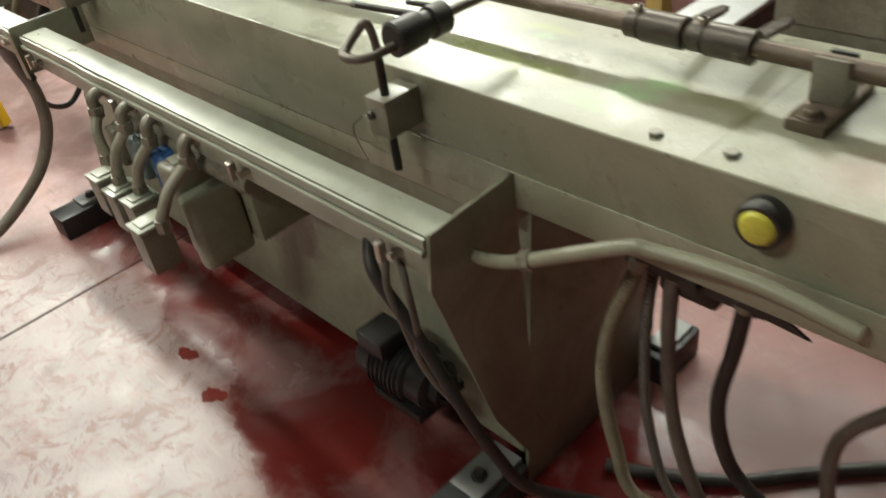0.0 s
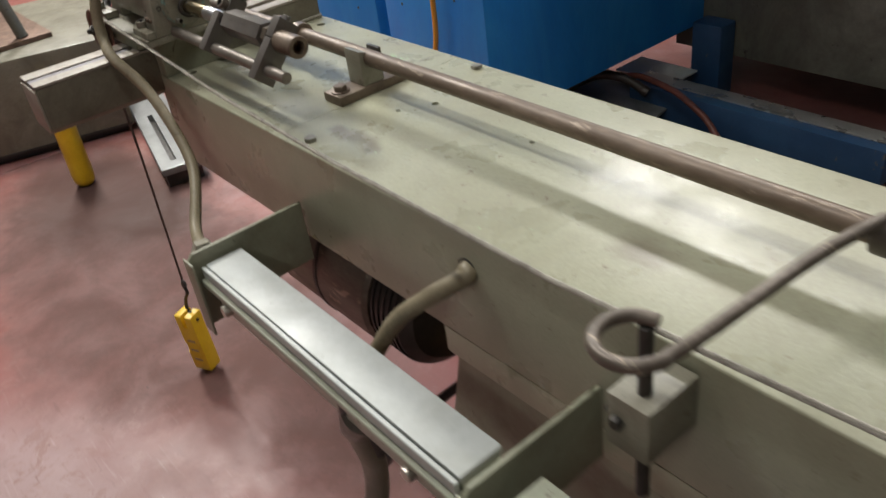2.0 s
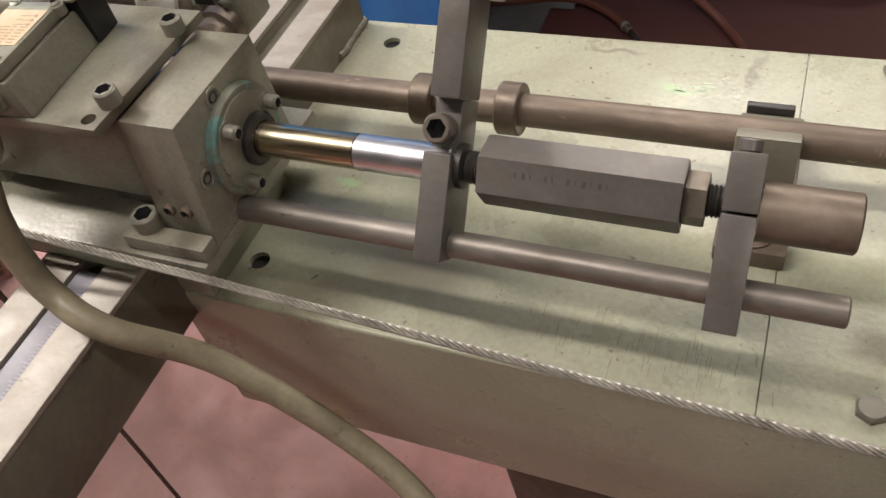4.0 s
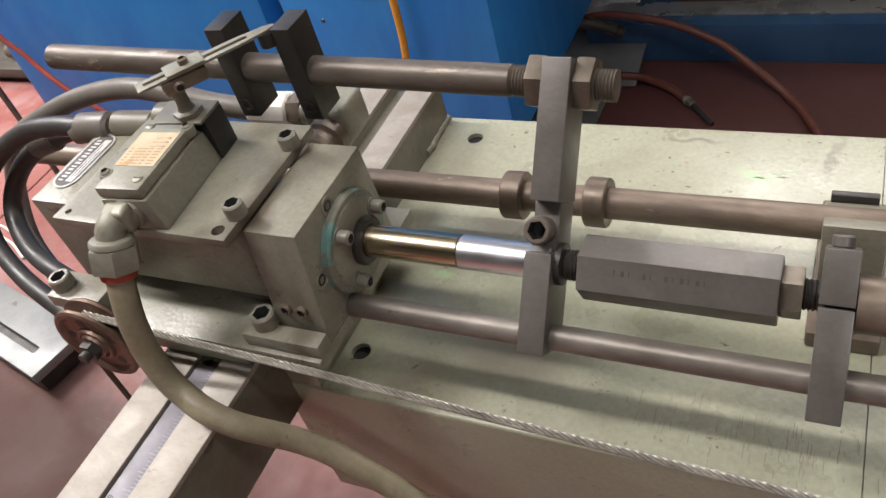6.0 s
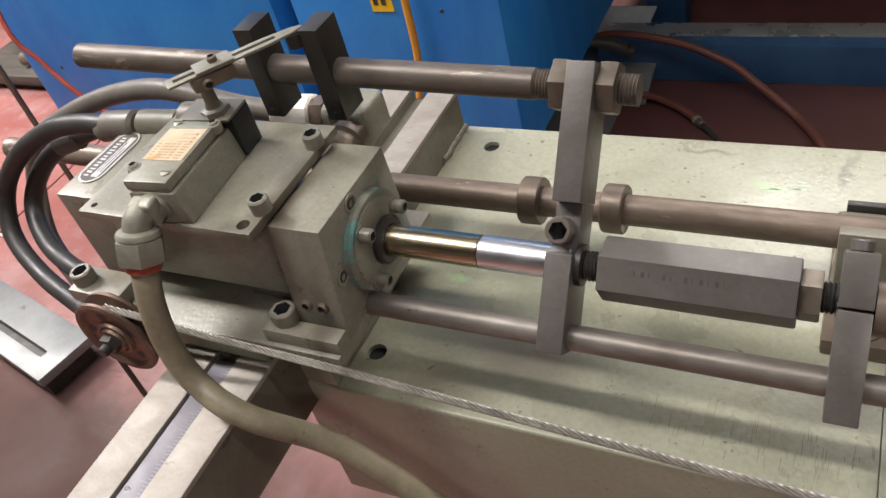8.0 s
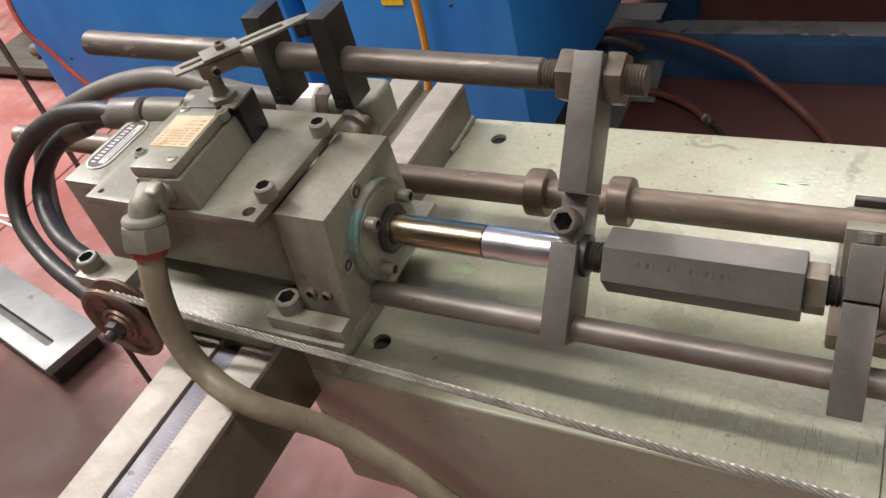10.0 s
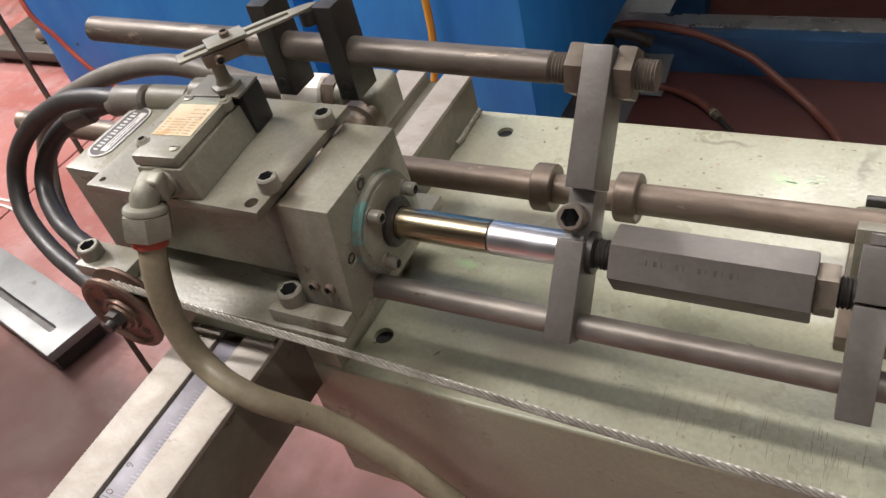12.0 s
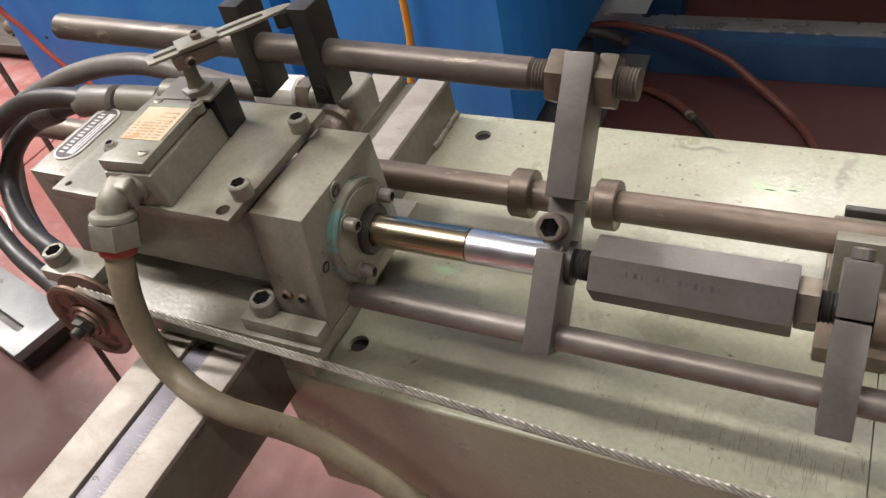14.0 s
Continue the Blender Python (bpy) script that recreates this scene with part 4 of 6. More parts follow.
part("lever_screw", turn(socket_bolt(bmesh.new(), (0.006, 0, 0.0149), (0, 0, 1), 0.0036, 0.0045), LEV), COLLAR, sw)
part("clamp_screw", turn(socket_bolt(bmesh.new(), (-0.004, -0.0085, 0.005), (0, -1, 0), 0.004, 0.003), LEV), COLLAR, sw)
part("roller", turn(rod(bmesh.new(), (0.066, 0, 0.0), (0.066, 0, 0.0105), 0.0065, 20), LEV), DARKSTEEL, sw)

# elbow connector and conduit
con = thing("conduit_elbow", (-0.457, -0.03, 1.0), "cast zinc conduit elbow with a hexagon nut", "fitting")
CP = [Vector(p) for p in ((-0.4575, -0.014, 1.0125), (-0.4598, -0.0225, 1.0155), (-0.4618, -0.0315, 1.0138), (-0.462, -0.0362, 1.0075))]
part("elbow", sweep(bmesh.new(), CP, 0.0099, 24), OLDCAST, con)
part("elbow_shoulder", turn(block((-0.0098, -0.0068, -0.0098), (0.0098, 0.006, 0.0098), 0.0035, 3), pose(-0.459, -0.0228, 1.0155, 8, 0, 6)), OLDCAST, con)
AXC = Vector((-0.03, -0.39, -0.92)).normalized()
part("elbow_box", lathe(bmesh.new(), (-0.4575, -0.0155, 1.0125), (0, -1, 0), [(0, 0.0108), (0.002, 0.0108), (0.003, 0.0102)], 28), OLDCAST, con)
part("elbow_ring", lathe(bmesh.new(), CP[3], AXC, [(-0.002, 0.0108), (-0.0008, 0.014), (0.0008, 0.015), (0.003, 0.015), (0.0044, 0.0138)], 28), OLDCAST, con)
part("gland_nut", hexagon(bmesh.new(), CP[3] + AXC * 0.004, CP[3] + AXC * 0.0212, 0.0149, 0.003, 0.3), OLDCAST, con)
part("sealing_ring", rod(bmesh.new(), CP[3] + AXC * 0.0214, CP[3] + AXC * 0.027, 0.0122), RED, con, "red sealing ring")
fc = thing("flexible_conduit", (-0.25, -0.07, 0.7), "beige sheathed flexible conduit from the switch to the wireway", "conduit")
part("sheath", sweep(bmesh.new(), [CP[3] + AXC * 0.0271] + [Vector(p) for p in CONDUIT_PATH], 0.0096, 20, 10), CONDUIT, fc)
part("end_fitting", hexagon(bmesh.new(), (-0.005, -0.158, 0.684), (0.024, -0.164, 0.692), 0.0165, 0.002), OLDCAST, fc, "cast hexagon end fitting")

# ---- pushing carriage: rod, clamps, coupling and guide rods ----
car = thing("push_carriage", (-0.1, 0.05, 0.9), "extended carriage of blackened clamp bars on a chromed piston rod", "carriage")
part("piston_rod", rod(bmesh.new(), (-0.352, *AX), (-0.2605, *AX), 0.0117, 40, 0.0003), FILMED, car, "chromed piston rod with an amber oil film")
part("rod_end", rod(bmesh.new(), (-0.26, *AX), (-0.195, *AX), 0.0119, 40, 0.0008), SATIN, car, "rubbed bright piston rod end")
U = Vector((0, 0.665, 0.747)).normalized()
N = Vector((0, -0.747, 0.665)).normalized()


def slant(x0, x1, base, s0, s1, d0, d1, bevel=0.0012):
    """A bar's block: x range, from s0 to s1 along the slope, from d0 to d1 behind its upper face."""
    m = Matrix.Identity(4)
    m.col[0][:3], m.col[1][:3], m.col[2][:3], m.col[3][:3] = (1, 0, 0), U, N, Vector((0, *base))
    bm = box(bmesh.new(), (x0, s0, -d1), (x1, s1, -d0), bevel)
    return turn(bm, m)


B1, B2 = (0.003, 0.904), (-0.003, 0.896)
part("clamp_bar", slant(-0.209, -0.191, B1, 0.0, 0.066, 0, 0.04), GUN, car)
part("clamp_notch", slant(-0.2088, -0.1912, B1, 0.0662, 0.0985, 0.012, 0.04), GUN, car)
part("upper_bar", slant(-0.2085, -0.1895, B1, 0.0987, 0.188, 0, 0.036), GUN, car)
P1 = Vector((-0.2, *B1)) + U * 0.08 - N * 0.012
part("clamp_screw", socket_bolt(bmesh.new(), P1 + Vector((-0.002, 0, 0)), N, 0.0092, 0.0125, 0.2), RODGREY, car)
part("short_bar", slant(-0.037, -0.0185, B2, 0.0, 0.0645, 0, 0.036), GUN, car)
part("short_cap", slant(-0.037, -0.0185, B2, 0.0660, 0.0975, 0, 0.036), GUN, car)
P2 = Vector((-0.028, *B2)) + U * 0.0975 - N * 0.016
part("cap_stud", rod(bmesh.new(), P2, P2 + U * 0.007, 0.0062, 20, 0.0008), GUN, car)
part("stud", lathe(bmesh.new(), (-0.191, *AX), (1, 0, 0), [(0, 0.014), (0.004, 0.014)] + [(0.005 + 0.0012 * k, 0.0102 if k % 2 else 0.009) for k in range(12)], 24), DARKSTEEL, car)
hx = bmesh.new()
hexagon(hx, (-0.174, *AX), (-0.0575, *AX), 0.0185, 0.0012, radians(-5))
coup = part("hex_coupling", hx, GUN, car, "long blackened hexagon coupling nut")
rnd = random.Random(5)
for k in range(11):
    x = -0.151 + 0.0045 * k + (0.004 if k > 2 else 0) + (0.004 if k > 4 else 0)
    part("stamped_mark", turn(block((x, -0.002, 0.0), (x + 0.0006 + 0.0014 * (k % 2), 0.0014, 0.00008), 0), Matrix.Translation((0, AX[0], AX[1])) @ Matrix.Rotation(radians(55), 4, "X") @ Matrix.Translation((0, 0.003, 0.01852))), STAMP, coup)
part("lock_nut", hexagon(bmesh.new(), (-0.0572, *AX), (-0.0455, *AX), 0.0135, 0.0012, radians(-5)), BRASS, car)
part("thread", lathe(bmesh.new(), (-0.0456, *AX), (1, 0, 0), [(0.0012 * k, 0.0095 if k % 2 else 0.0083) for k in range(8)], 24), DARKSTEEL, car)
bsh = lathe(bmesh.new(), (-0.018, 0.0545, 0.9345), (1, 0, 0), [(0, 0.0165), (0.048, 0.0165), (0.0492, 0.0152), (0.0492, 0.0095), (0.03, 0.0095)], 36)
part("bushing", bsh, COLLAR, car, "brown turned bushing")
part("guide_rod", rod(bmesh.new(), (-0.45, 0.0235, 0.8995), (0.034, 0.0235, 0.8995), 0.0088, 28, 0.001), GUIDE, car, "oily ground steel guide rod")
UA, UB = Vector((-0.658, 0.134, 1.0345)), Vector((-0.163, 0.134, 1.0195))


def along(x):
    return UA.lerp(UB, (x - UA.x) / (UB.x - UA.x))


part("trip_rod", rod(bmesh.new(), UA, along(-0.232), 0.0108, 32, 0.0025), RODGREY, car)
part("trip_thread", lathe(bmesh.new(), along(-0.232), UB - UA, [(0.0011 * k, 0.0105 if k % 2 else 0.0094) for k in range(62)], 24), RODGREY, car)
for x0, x1 in ((-0.221, -0.2088), (-0.1893, -0.178)):
    part("nut", hexagon(bmesh.new(), along(x0), along(x1), 0.016, 0.0018, radians(20)), BRASS, car, "browned zinc hexagon nut")
for x0, x1 in ((-0.4635, -0.447), (-0.4045, -0.388)):
    blk = part("trip_block", block((x0, 0.122, 0.99), (x1, 0.15, 1.067), 0.001), DARKSTEEL, car, "blackened trip block")
    part("set_screw", lathe(bmesh.new(), ((x0 + x1) / 2, 0.1218, 1.001), (0, -1, 0), [(0, 0.0055), (0.001, 0.0055), (0.001, 0.003, 6), (0.0002, 0.003, 6)], 24), DARKSTEEL, blk)

# ---- long browned shaft with its collars and supports ----
SH = (0.1885, 0.8675)
sh = thing("long_shaft", (1.0, SH[0], SH[1] - 0.0128), "long browned round steel shaft with clamped collars", "shaft")
part("shaft", rod(bmesh.new(), (-0.95, *SH), (3.2, *SH), 0.0128, 36, 0.001), SHAFT, sh)
for x in (-0.278, -0.207):
    part("stop_collar", lathe(bmesh.new(), (x - 0.009, *SH), (1, 0, 0), [(0, 0.0195), (0.0012, 0.0205), (0.0168, 0.0205), (0.018, 0.0195)], 36), COLLAR, sh)
for x in (0.84, 1.443, 2.226, 2.324):
    part("clamp_collar", lathe(bmesh.new(), (x - 0.045, *SH), (1, 0, 0), [(0, 0.019), (0.001, 0.02), (0.02, 0.02), (0.021, 0.0175), (0.025, 0.0175), (0.026, 0.022), (0.088, 0.022), (0.09, 0.02)], 32), RUBBED, sh)
    part("collar_screw", socket_bolt(bmesh.new(), (x - 0.03, SH[0], SH[1] + 0.019), (0, 0, 1), 0.006, 0.009), ZINC, sh)
    far = 0.145 if x > 2 else 0.215
    fin = prism(bmesh.new(), [(0.0, -0.011), (far * 0.8, -0.0105), (far, -0.006), (far, 0.006), (far * 0.8, 0.0105), (0.0, 0.011)], "z", -0.004, 0.004, 0.0012)
    part("finger", turn(fin, pose(x + 0.02, SH[0] + 0.014, SH[1] - 0.006, 0, 8, 93)), RUBBED, sh)


def pillow(x):
    p = thing("shaft_support", (x, SH[0], ZT), "painted pillow block carrying the shaft on the bed", "bearing block", "shaft supports")
    part("base", prism(bmesh.new(), [(x - 0.024, 0.118), (x + 0.024, 0.118), (x + 0.024, 0.26), (x - 0.024, 0.26)], "z", ZT, ZT + 0.016, 0.003), COLLAR, p)
    up = prism(bmesh.new(), [(SH[0] - 0.02, ZT + 0.016), (SH[0] + 0.02, ZT + 0.016), (SH[0] + 0.02, SH[1] + 0.003), (SH[0] - 0.02, SH[1] + 0.016)], "x", x - 0.021, x + 0.021, 0.002)
    part("upright", carved(up, [rod(bmesh.new(), (x - 0.1, *SH), (x + 0.1, *SH), 0.0132, 32)]), GREY_PAINT, p)
    part("cap_plate", block((x - 0.018, SH[0] + 0.0205, SH[1] - 0.012), (x + 0.014, SH[0] + 0.0265, SH[1] + 0.0085), 0.001), DARKSTEEL, p)
    for y in (0.136, 0.243):
        part("bolt", hex_bolt(bmesh.new(), (x, y, ZT + 0.016), (0, 0, 1), 0.0095, 0.008, 0.0155), COLLAR, p)
    return p


pillow(-0.02)
pillow(2.47)

# ---- wire rope, pulley and counterweight ----
pul = thing("pulley", (-0.55, -0.04, 0.85), "small rusty grooved pulley on a stub axle", "pulley")
PC = Vector((-0.551, -0.0405, 0.8885))
part("sheave", lathe(bmesh.new(), PC + Vector((0, 0.009, 0)), (0, -1, 0), [(0, 0.008), (0, 0.036), (0.002, 0.038), (0.0045, 0.038), (0.008, 0.0275), (0.011, 0.0275), (0.0145, 0.038), (0.017, 0.038), (0.0185, 0.036), (0.0185, 0.0325), (0.0155, 0.03), (0.0155, 0.0175), (0.0185, 0.0165), (0.0185, 0.0135), (0.0168, 0.013), (0.0205, 0.0115), (0.0205, 0.007)], 48), RUSTY, pul)
# Dark discs drawn for the shaded insides of the web's holes.
for k in range(5):
    a = 2 * math.pi * k / 5 + 0.4
    part("web_hole", rod(bmesh.new(), PC + Vector((0.0235 * math.cos(a), -0.0064, 0.0235 * math.sin(a))), PC + Vector((0.0235 * math.cos(a), -0.0068, 0.0235 * math.sin(a))), 0.0042, 14), INK, pul)
ax = lathe(bmesh.new(), PC + Vector((0, 0.0104, 0)), (0, -1, 0), [(0, 0.006), (0.02, 0.006), (0.022, 0.0078, 6), (0.0285, 0.0078, 6), (0.0285, 0.0048), (0.034, 0.0048), (0.035, 0.004)], 24)
part("axle", ax, DARKSTEEL, pul)


def rope(path, r, lay=0.016, strands=6):
    """A laid wire rope: strands wound round a path."""
    bm = bmesh.new()
    pts = []
    for p, q in zip(path, path[1:]):
        k = max(1, round((q - p).length / (lay / 12)))
        pts += [p.lerp(q, i / k) for i in range(k)]
    pts.append(path[-1])
    side = None
    frames = []
    run = 0.0
    for i, p in enumerate(pts):
        t = (pts[min(i + 1, len(pts) - 1)] - pts[max(i - 1, 0)]).normalized()
        side = t.orthogonal().normalized() if side is None else (side - t * side.dot(t)).normalized()
        frames.append((p, side.copy(), t.cross(side), run))
        if i + 1 < len(pts):
            run += (pts[i + 1] - p).length
    for s in range(strands):
        rings = []
        for p, a, b, d in frames:
            th = 2 * math.pi * (s / strands + d / lay)
            c = p + (a * math.cos(th) + b * math.sin(th)) * r * 0.62
            o = (a * math.cos(th) + b * math.sin(th))
            w = (b * math.cos(th) - a * math.sin(th))
            rings.append([bm.verts.new(c + o * r * 0.38 * math.cos(q) + w * r * 0.29 * math.sin(q)) for q in (0, 1.05, 2.09, 3.14, 4.19, 5.24)])
        for p, q in zip(rings, rings[1:]):
            for k in range(6):
                bm.faces.new((p[k], p[(k + 1) % 6], q[(k + 1) % 6], q[k]))
    return bm


ROPE_PATH = [Vector(p) for p in ROPE_POINTS]
wr = thing("wire_rope", (0.5, 0.0, 0.85), "galvanised wire rope run over the pulley along the bed", "rope")
part("rope_run", rope(ROPE_PATH, 0.0032, 0.034), ROPE, wr)
part("rope_fall", sweep(bmesh.new(), [PC + Vector((-0.0305, 0, 0.004)), PC + Vector((-0.0315, 0, -0.02)), PC + Vector((-0.045, 0, -0.3)), Vector((-0.617, -0.045, 0.25))], 0.0026, 8, 4), DARKROPE, wr)
wt = thing("counterweight", (-0.62, -0.055, 0.01), "yellow painted notched counterweight hung on a wire rope", "weight")
WT = pose(-0.62, -0.055, 0, 2, 0, 25)
body = block((-0.026, -0.02, 0.012), (0.026, 0.02, 0.185), 0.006)
body = carved(body, [block((-0.006, -0.03, 0.15), (0.006, 0.03, 0.2), 0), block((-0.04, -0.03, 0.07), (-0.019, -0.012, 0.1), 0)])
part("weight", turn(body, WT), YELLOW, wt)
part("cross_pin", turn(rod(bmesh.new(), (-0.03, 0, 0.168), (0.03, 0, 0.168), 0.004, 12, 0.0008), WT), DARKSTEEL, wt)
for k in range(3):
    part("cast_mark", turn(block((-0.012, -0.0208, 0.045 + 0.03 * k), (0.012, -0.0199, 0.051 + 0.03 * k), 0), WT), INKBROWN, wt)
part("hook", sweep(bmesh.new(), [(-0.6, -0.046, 0.262), (-0.607, -0.046, 0.272), (-0.617, -0.046, 0.262), (-0.608, -0.046, 0.24), (-0.622, -0.05, 0.218), (-0.632, -0.052, 0.192), (-0.624, -0.054, 0.172), (-0.614, -0.054, 0.174), (-0.61, -0.054, 0.186)], 0.0042, 10), DARKSTEEL, wt)


# ---- hooked stop rods on the bed's front ----
def hook_stop(x, reach, tip, peak=False):
    h = thing("hooked_stop_rod", (x + 0.02, -0.05, 0.66), "bent steel rod hook clamped in a small painted block", "stop rod", "hooked stop rods")
    part("clamp_block", block((x - 0.002, -0.072, 0.73), (x + 0.045, -0.002, 0.793), 0.002), GREY_PAINT, h)
    part("clamp_screw", hex_bolt(bmesh.new(), (x + 0.012, -0.072, 0.765), (0, -1, 0), 0.006, 0.007, 0.0), DARKSTEEL, h)
    part("side_screw", hex_bolt(bmesh.new(), (x - 0.002, -0.055, 0.755), (-1, 0, 0), 0.006, 0.012, 0.0), DARKSTEEL, h)
    part("upright", rod(bmesh.new(), (x + 0.024, -0.052, 0.662), (x + 0.024, -0.05, 0.868), 0.0068, 16, 0.001), DARKSTEEL, h)
    r = 0.034
    cx, cy = x + 0.0345, -0.077
    ring = [Vector((cx + r * math.cos(radians(a)), cy + r * math.sin(radians(a)), 0.872 + 0.008 * k / 8)) for k, a in enumerate((95, 130, 165, 200, 235, 270, 305, 340, 362))]
    if peak:
        ring = [Vector((x + 0.024, -0.05, 0.866)), Vector((x + 0.018, -0.05, 0.892)), Vector((x + 0.012, -0.054, 0.904)), Vector((x + 0.002, -0.066, 0.89))] + ring[3:]
    arm = ring + [Vector((x + 0.075, -0.045, 0.884)), Vector(reach)] + ([Vector(tip)] if tip else [])
    part("hook", sweep(bmesh.new(), arm, 0.0066, 14), RODGREY, h)
    return h


hook_stop(0.7, (0.785, 0.1, 0.885), (0.8, 0.183, 0.886))
hook_stop(1.888, (1.965, -0.03, 0.89), None, True)
swv = thing("rope_swivel", (1.95, 0.0, 0.86), "black steel swivel joining the wire rope to a crossbar", "swivel")
part("drum", lathe(bmesh.new(), (1.957, -0.056, 0.889), (0.03, 1, 0.0), [(0, 0.022), (0.003, 0.026), (0.05, 0.026), (0.052, 0.02), (0.07, 0.02), (0.072, 0.024), (0.1, 0.024), (0.102, 0.012)], 28), DARKSTEEL, swv)
part("clevis_rod", rod(bmesh.new(), (1.79, 0.011, 0.89), (1.94, 0.03, 0.89), 0.0055, 14, 0.001), DARKSTEEL, swv)
part("clevis", rod(bmesh.new(), (1.9, 0.03, 0.905), (1.965, 0.04, 0.905), 0.004, 12), DARKSTEEL, swv)
part("crossbar", rod(bmesh.new(), (1.96, 0.046, 0.892), (1.956, 0.178, 0.886), 0.008, 16, 0.001), RODGREY, swv)
solo("thin_wire", sweep(bmesh.new(), [(1.8, -0.03, 0.63), (1.8, -0.045, 0.7), (1.835, -0.03, 0.724), (1.95, -0.012, 0.712), (2.12, -0.012, 0.706)], 0.002, 8), ZINC, "thin bare wire looped beside the bed", "wire")

# ---- hoses and cables on the front ----
fh = thing("floor_hose", (0.3, -0.2, 0.0), "thick grey-brown hose drooping from the wireway to the floor", "hose")
part("hose", sweep(bmesh.new(), [(0.372, -0.146, 0.6), (0.345, -0.146, 0.565), (0.322, -0.136, 0.515), (0.297, -0.114, 0.411), (0.274, -0.124, 0.293), (0.249, -0.181, 0.178), (0.235, -0.277, 0.092), (0.251, -0.397, 0.038), (0.276, -0.53, 0.021), (0.32, -0.75, 0.021), (0.25, -1.2, 0.021)], 0.0185, 20), DROOP, fh)
part("end_sleeve", lathe(bmesh.new(), (0.376, -0.146, 0.604), (-0.6, 0.06, -0.8), [(0, 0.032), (0.02, 0.031), (0.085, 0.0215), (0.09, 0.0195)], 24), HOSEGREY, fh, "tapered cloth hose end sleeve")
solo("hose_sleeve", sweep(bmesh.new(), [(0.385, -0.165, 0.66), (0.36, -0.16, 0.6), (0.335, -0.13, 0.53), (0.318, -0.112, 0.46)], 0.013, 14), RUBBER, "black split hose sleeve under the wireway", "sleeve")
solo("entry_conduit", sweep(bmesh.new(), [(0.427, 0.03, 0.764), (0.428, 0.0, 0.762), (0.432, -0.008, 0.757), (0.401, -0.04, 0.731), (0.36, -0.068, 0.69), (0.327, -0.089, 0.63), (0.31, -0.11, 0.585)], 0.0115, 16), CONDUIT, "beige conduit curving out of the bed's cable hole", "conduit")
solo("looped_cable", sweep(bmesh.new(), [(0.292, -0.112, 0.4), (0.27, -0.098, 0.365), (0.235, -0.07, 0.33), (0.205, -0.03, 0.305), (0.2, 0.005, 0.31), (0.22, 0.05, 0.36), (0.27, 0.1, 0.42), (0.312, 0.13, 0.45)], 0.0085, 12), RUBBER, "dark cable looping from the hose under the bed", "cable")

# ---- valve stack with its connection boxes ----
vs = thing("valve_stack", (1.35, -0.03, 0.36), "grey hydraulic valve stack with solenoids beside the pedestal", "valve")
part("manifold", block((1.16, -0.13, 0.5), (1.53, -0.04, 0.56), 0.006), GREY_PAINT, vs)
part("spool_tube", lathe(bmesh.new(), (1.13, -0.158, 0.578), (1, 0, 0), [(0, 0.015), (0.004, 0.021), (0.455, 0.021), (0.46, 0.017), (0.475, 0.017)], 28), GREY_PAINT, vs)
part("manifold_foot", block((1.2, -0.12, 0.38), (1.5, 0.01, 0.4995), 0.004), DARK_PAINT, vs)
part("side_cover", block((1.425, -0.238, 0.355), (1.468, -0.121, 0.535), 0.018, 3), DARK_PAINT, vs)
part("lower_cover", block((1.38, -0.225, 0.37), (1.4245, -0.121, 0.48), 0.012), DARK_PAINT, vs)
for x, w, mat, lab in ((1.095, 0.045, GREY_PAINT, "grey coil box"), (1.19, 0.055, PALEBLUE, "pale blue solenoid coil"), (1.3, 0.058, SOLENOID, "blue solenoid coil"), (1.375, 0.062, GREY_PAINT, "grey coil box")):
    y0, z1 = (-0.235, 0.588) if x > 1.3 else (-0.215, 0.58)
    coil = part("coil", block((x, y0, z1 - 0.095), (x + w, -0.131, z1), 0.013, 3), mat, vs, lab)
    part("coil_plug", block((x + 0.012, y0 + 0.02, z1), (x + w - 0.012, y0 + 0.06, z1 + 0.004), 0.002), mat, coil)
dome = lathe(bmesh.new(), (1.335, -0.16, 0.535), (1, 0, 0), [(0, 0.038), (0.022, 0.038), (0.036, 0.03), (0.044, 0.014)], 28)
part("solenoid_dome", dome, SOLENOID, vs, "blue rounded solenoid cap")
for k, (x0, x1, y0, z0, z1) in enumerate(((1.112, 1.165, -0.292, 0.41, 0.505), (1.176, 1.228, -0.29, 0.39, 0.49), (1.25, 1.3, -0.285, 0.39, 0.488), (1.388, 1.44, -0.332, 0.4, 0.508))):
    jb = thing("connection_box", ((x0 + x1) / 2, y0 + 0.03, z0), "small grey cast connection box with a ribbed lid", "junction box", "valve connection boxes")
    part("body", block((x0, y0, z0), (x1, y0 + 0.062, z1 - 0.012), 0.003), GREY_PAINT, jb)
    part("lid", block((x0 - 0.003, y0 - 0.003, z1 - 0.0115), (x1 + 0.003, y0 + 0.065, z1 - 0.003), 0.002), TRAY_PAINT, jb)
    part("lid_rib", block((x0 + 0.008, y0 + 0.008, z1 - 0.0028), (x1 - 0.008, y0 + 0.054, z1 + 0.001), 0.0015), TRAY_PAINT, jb)
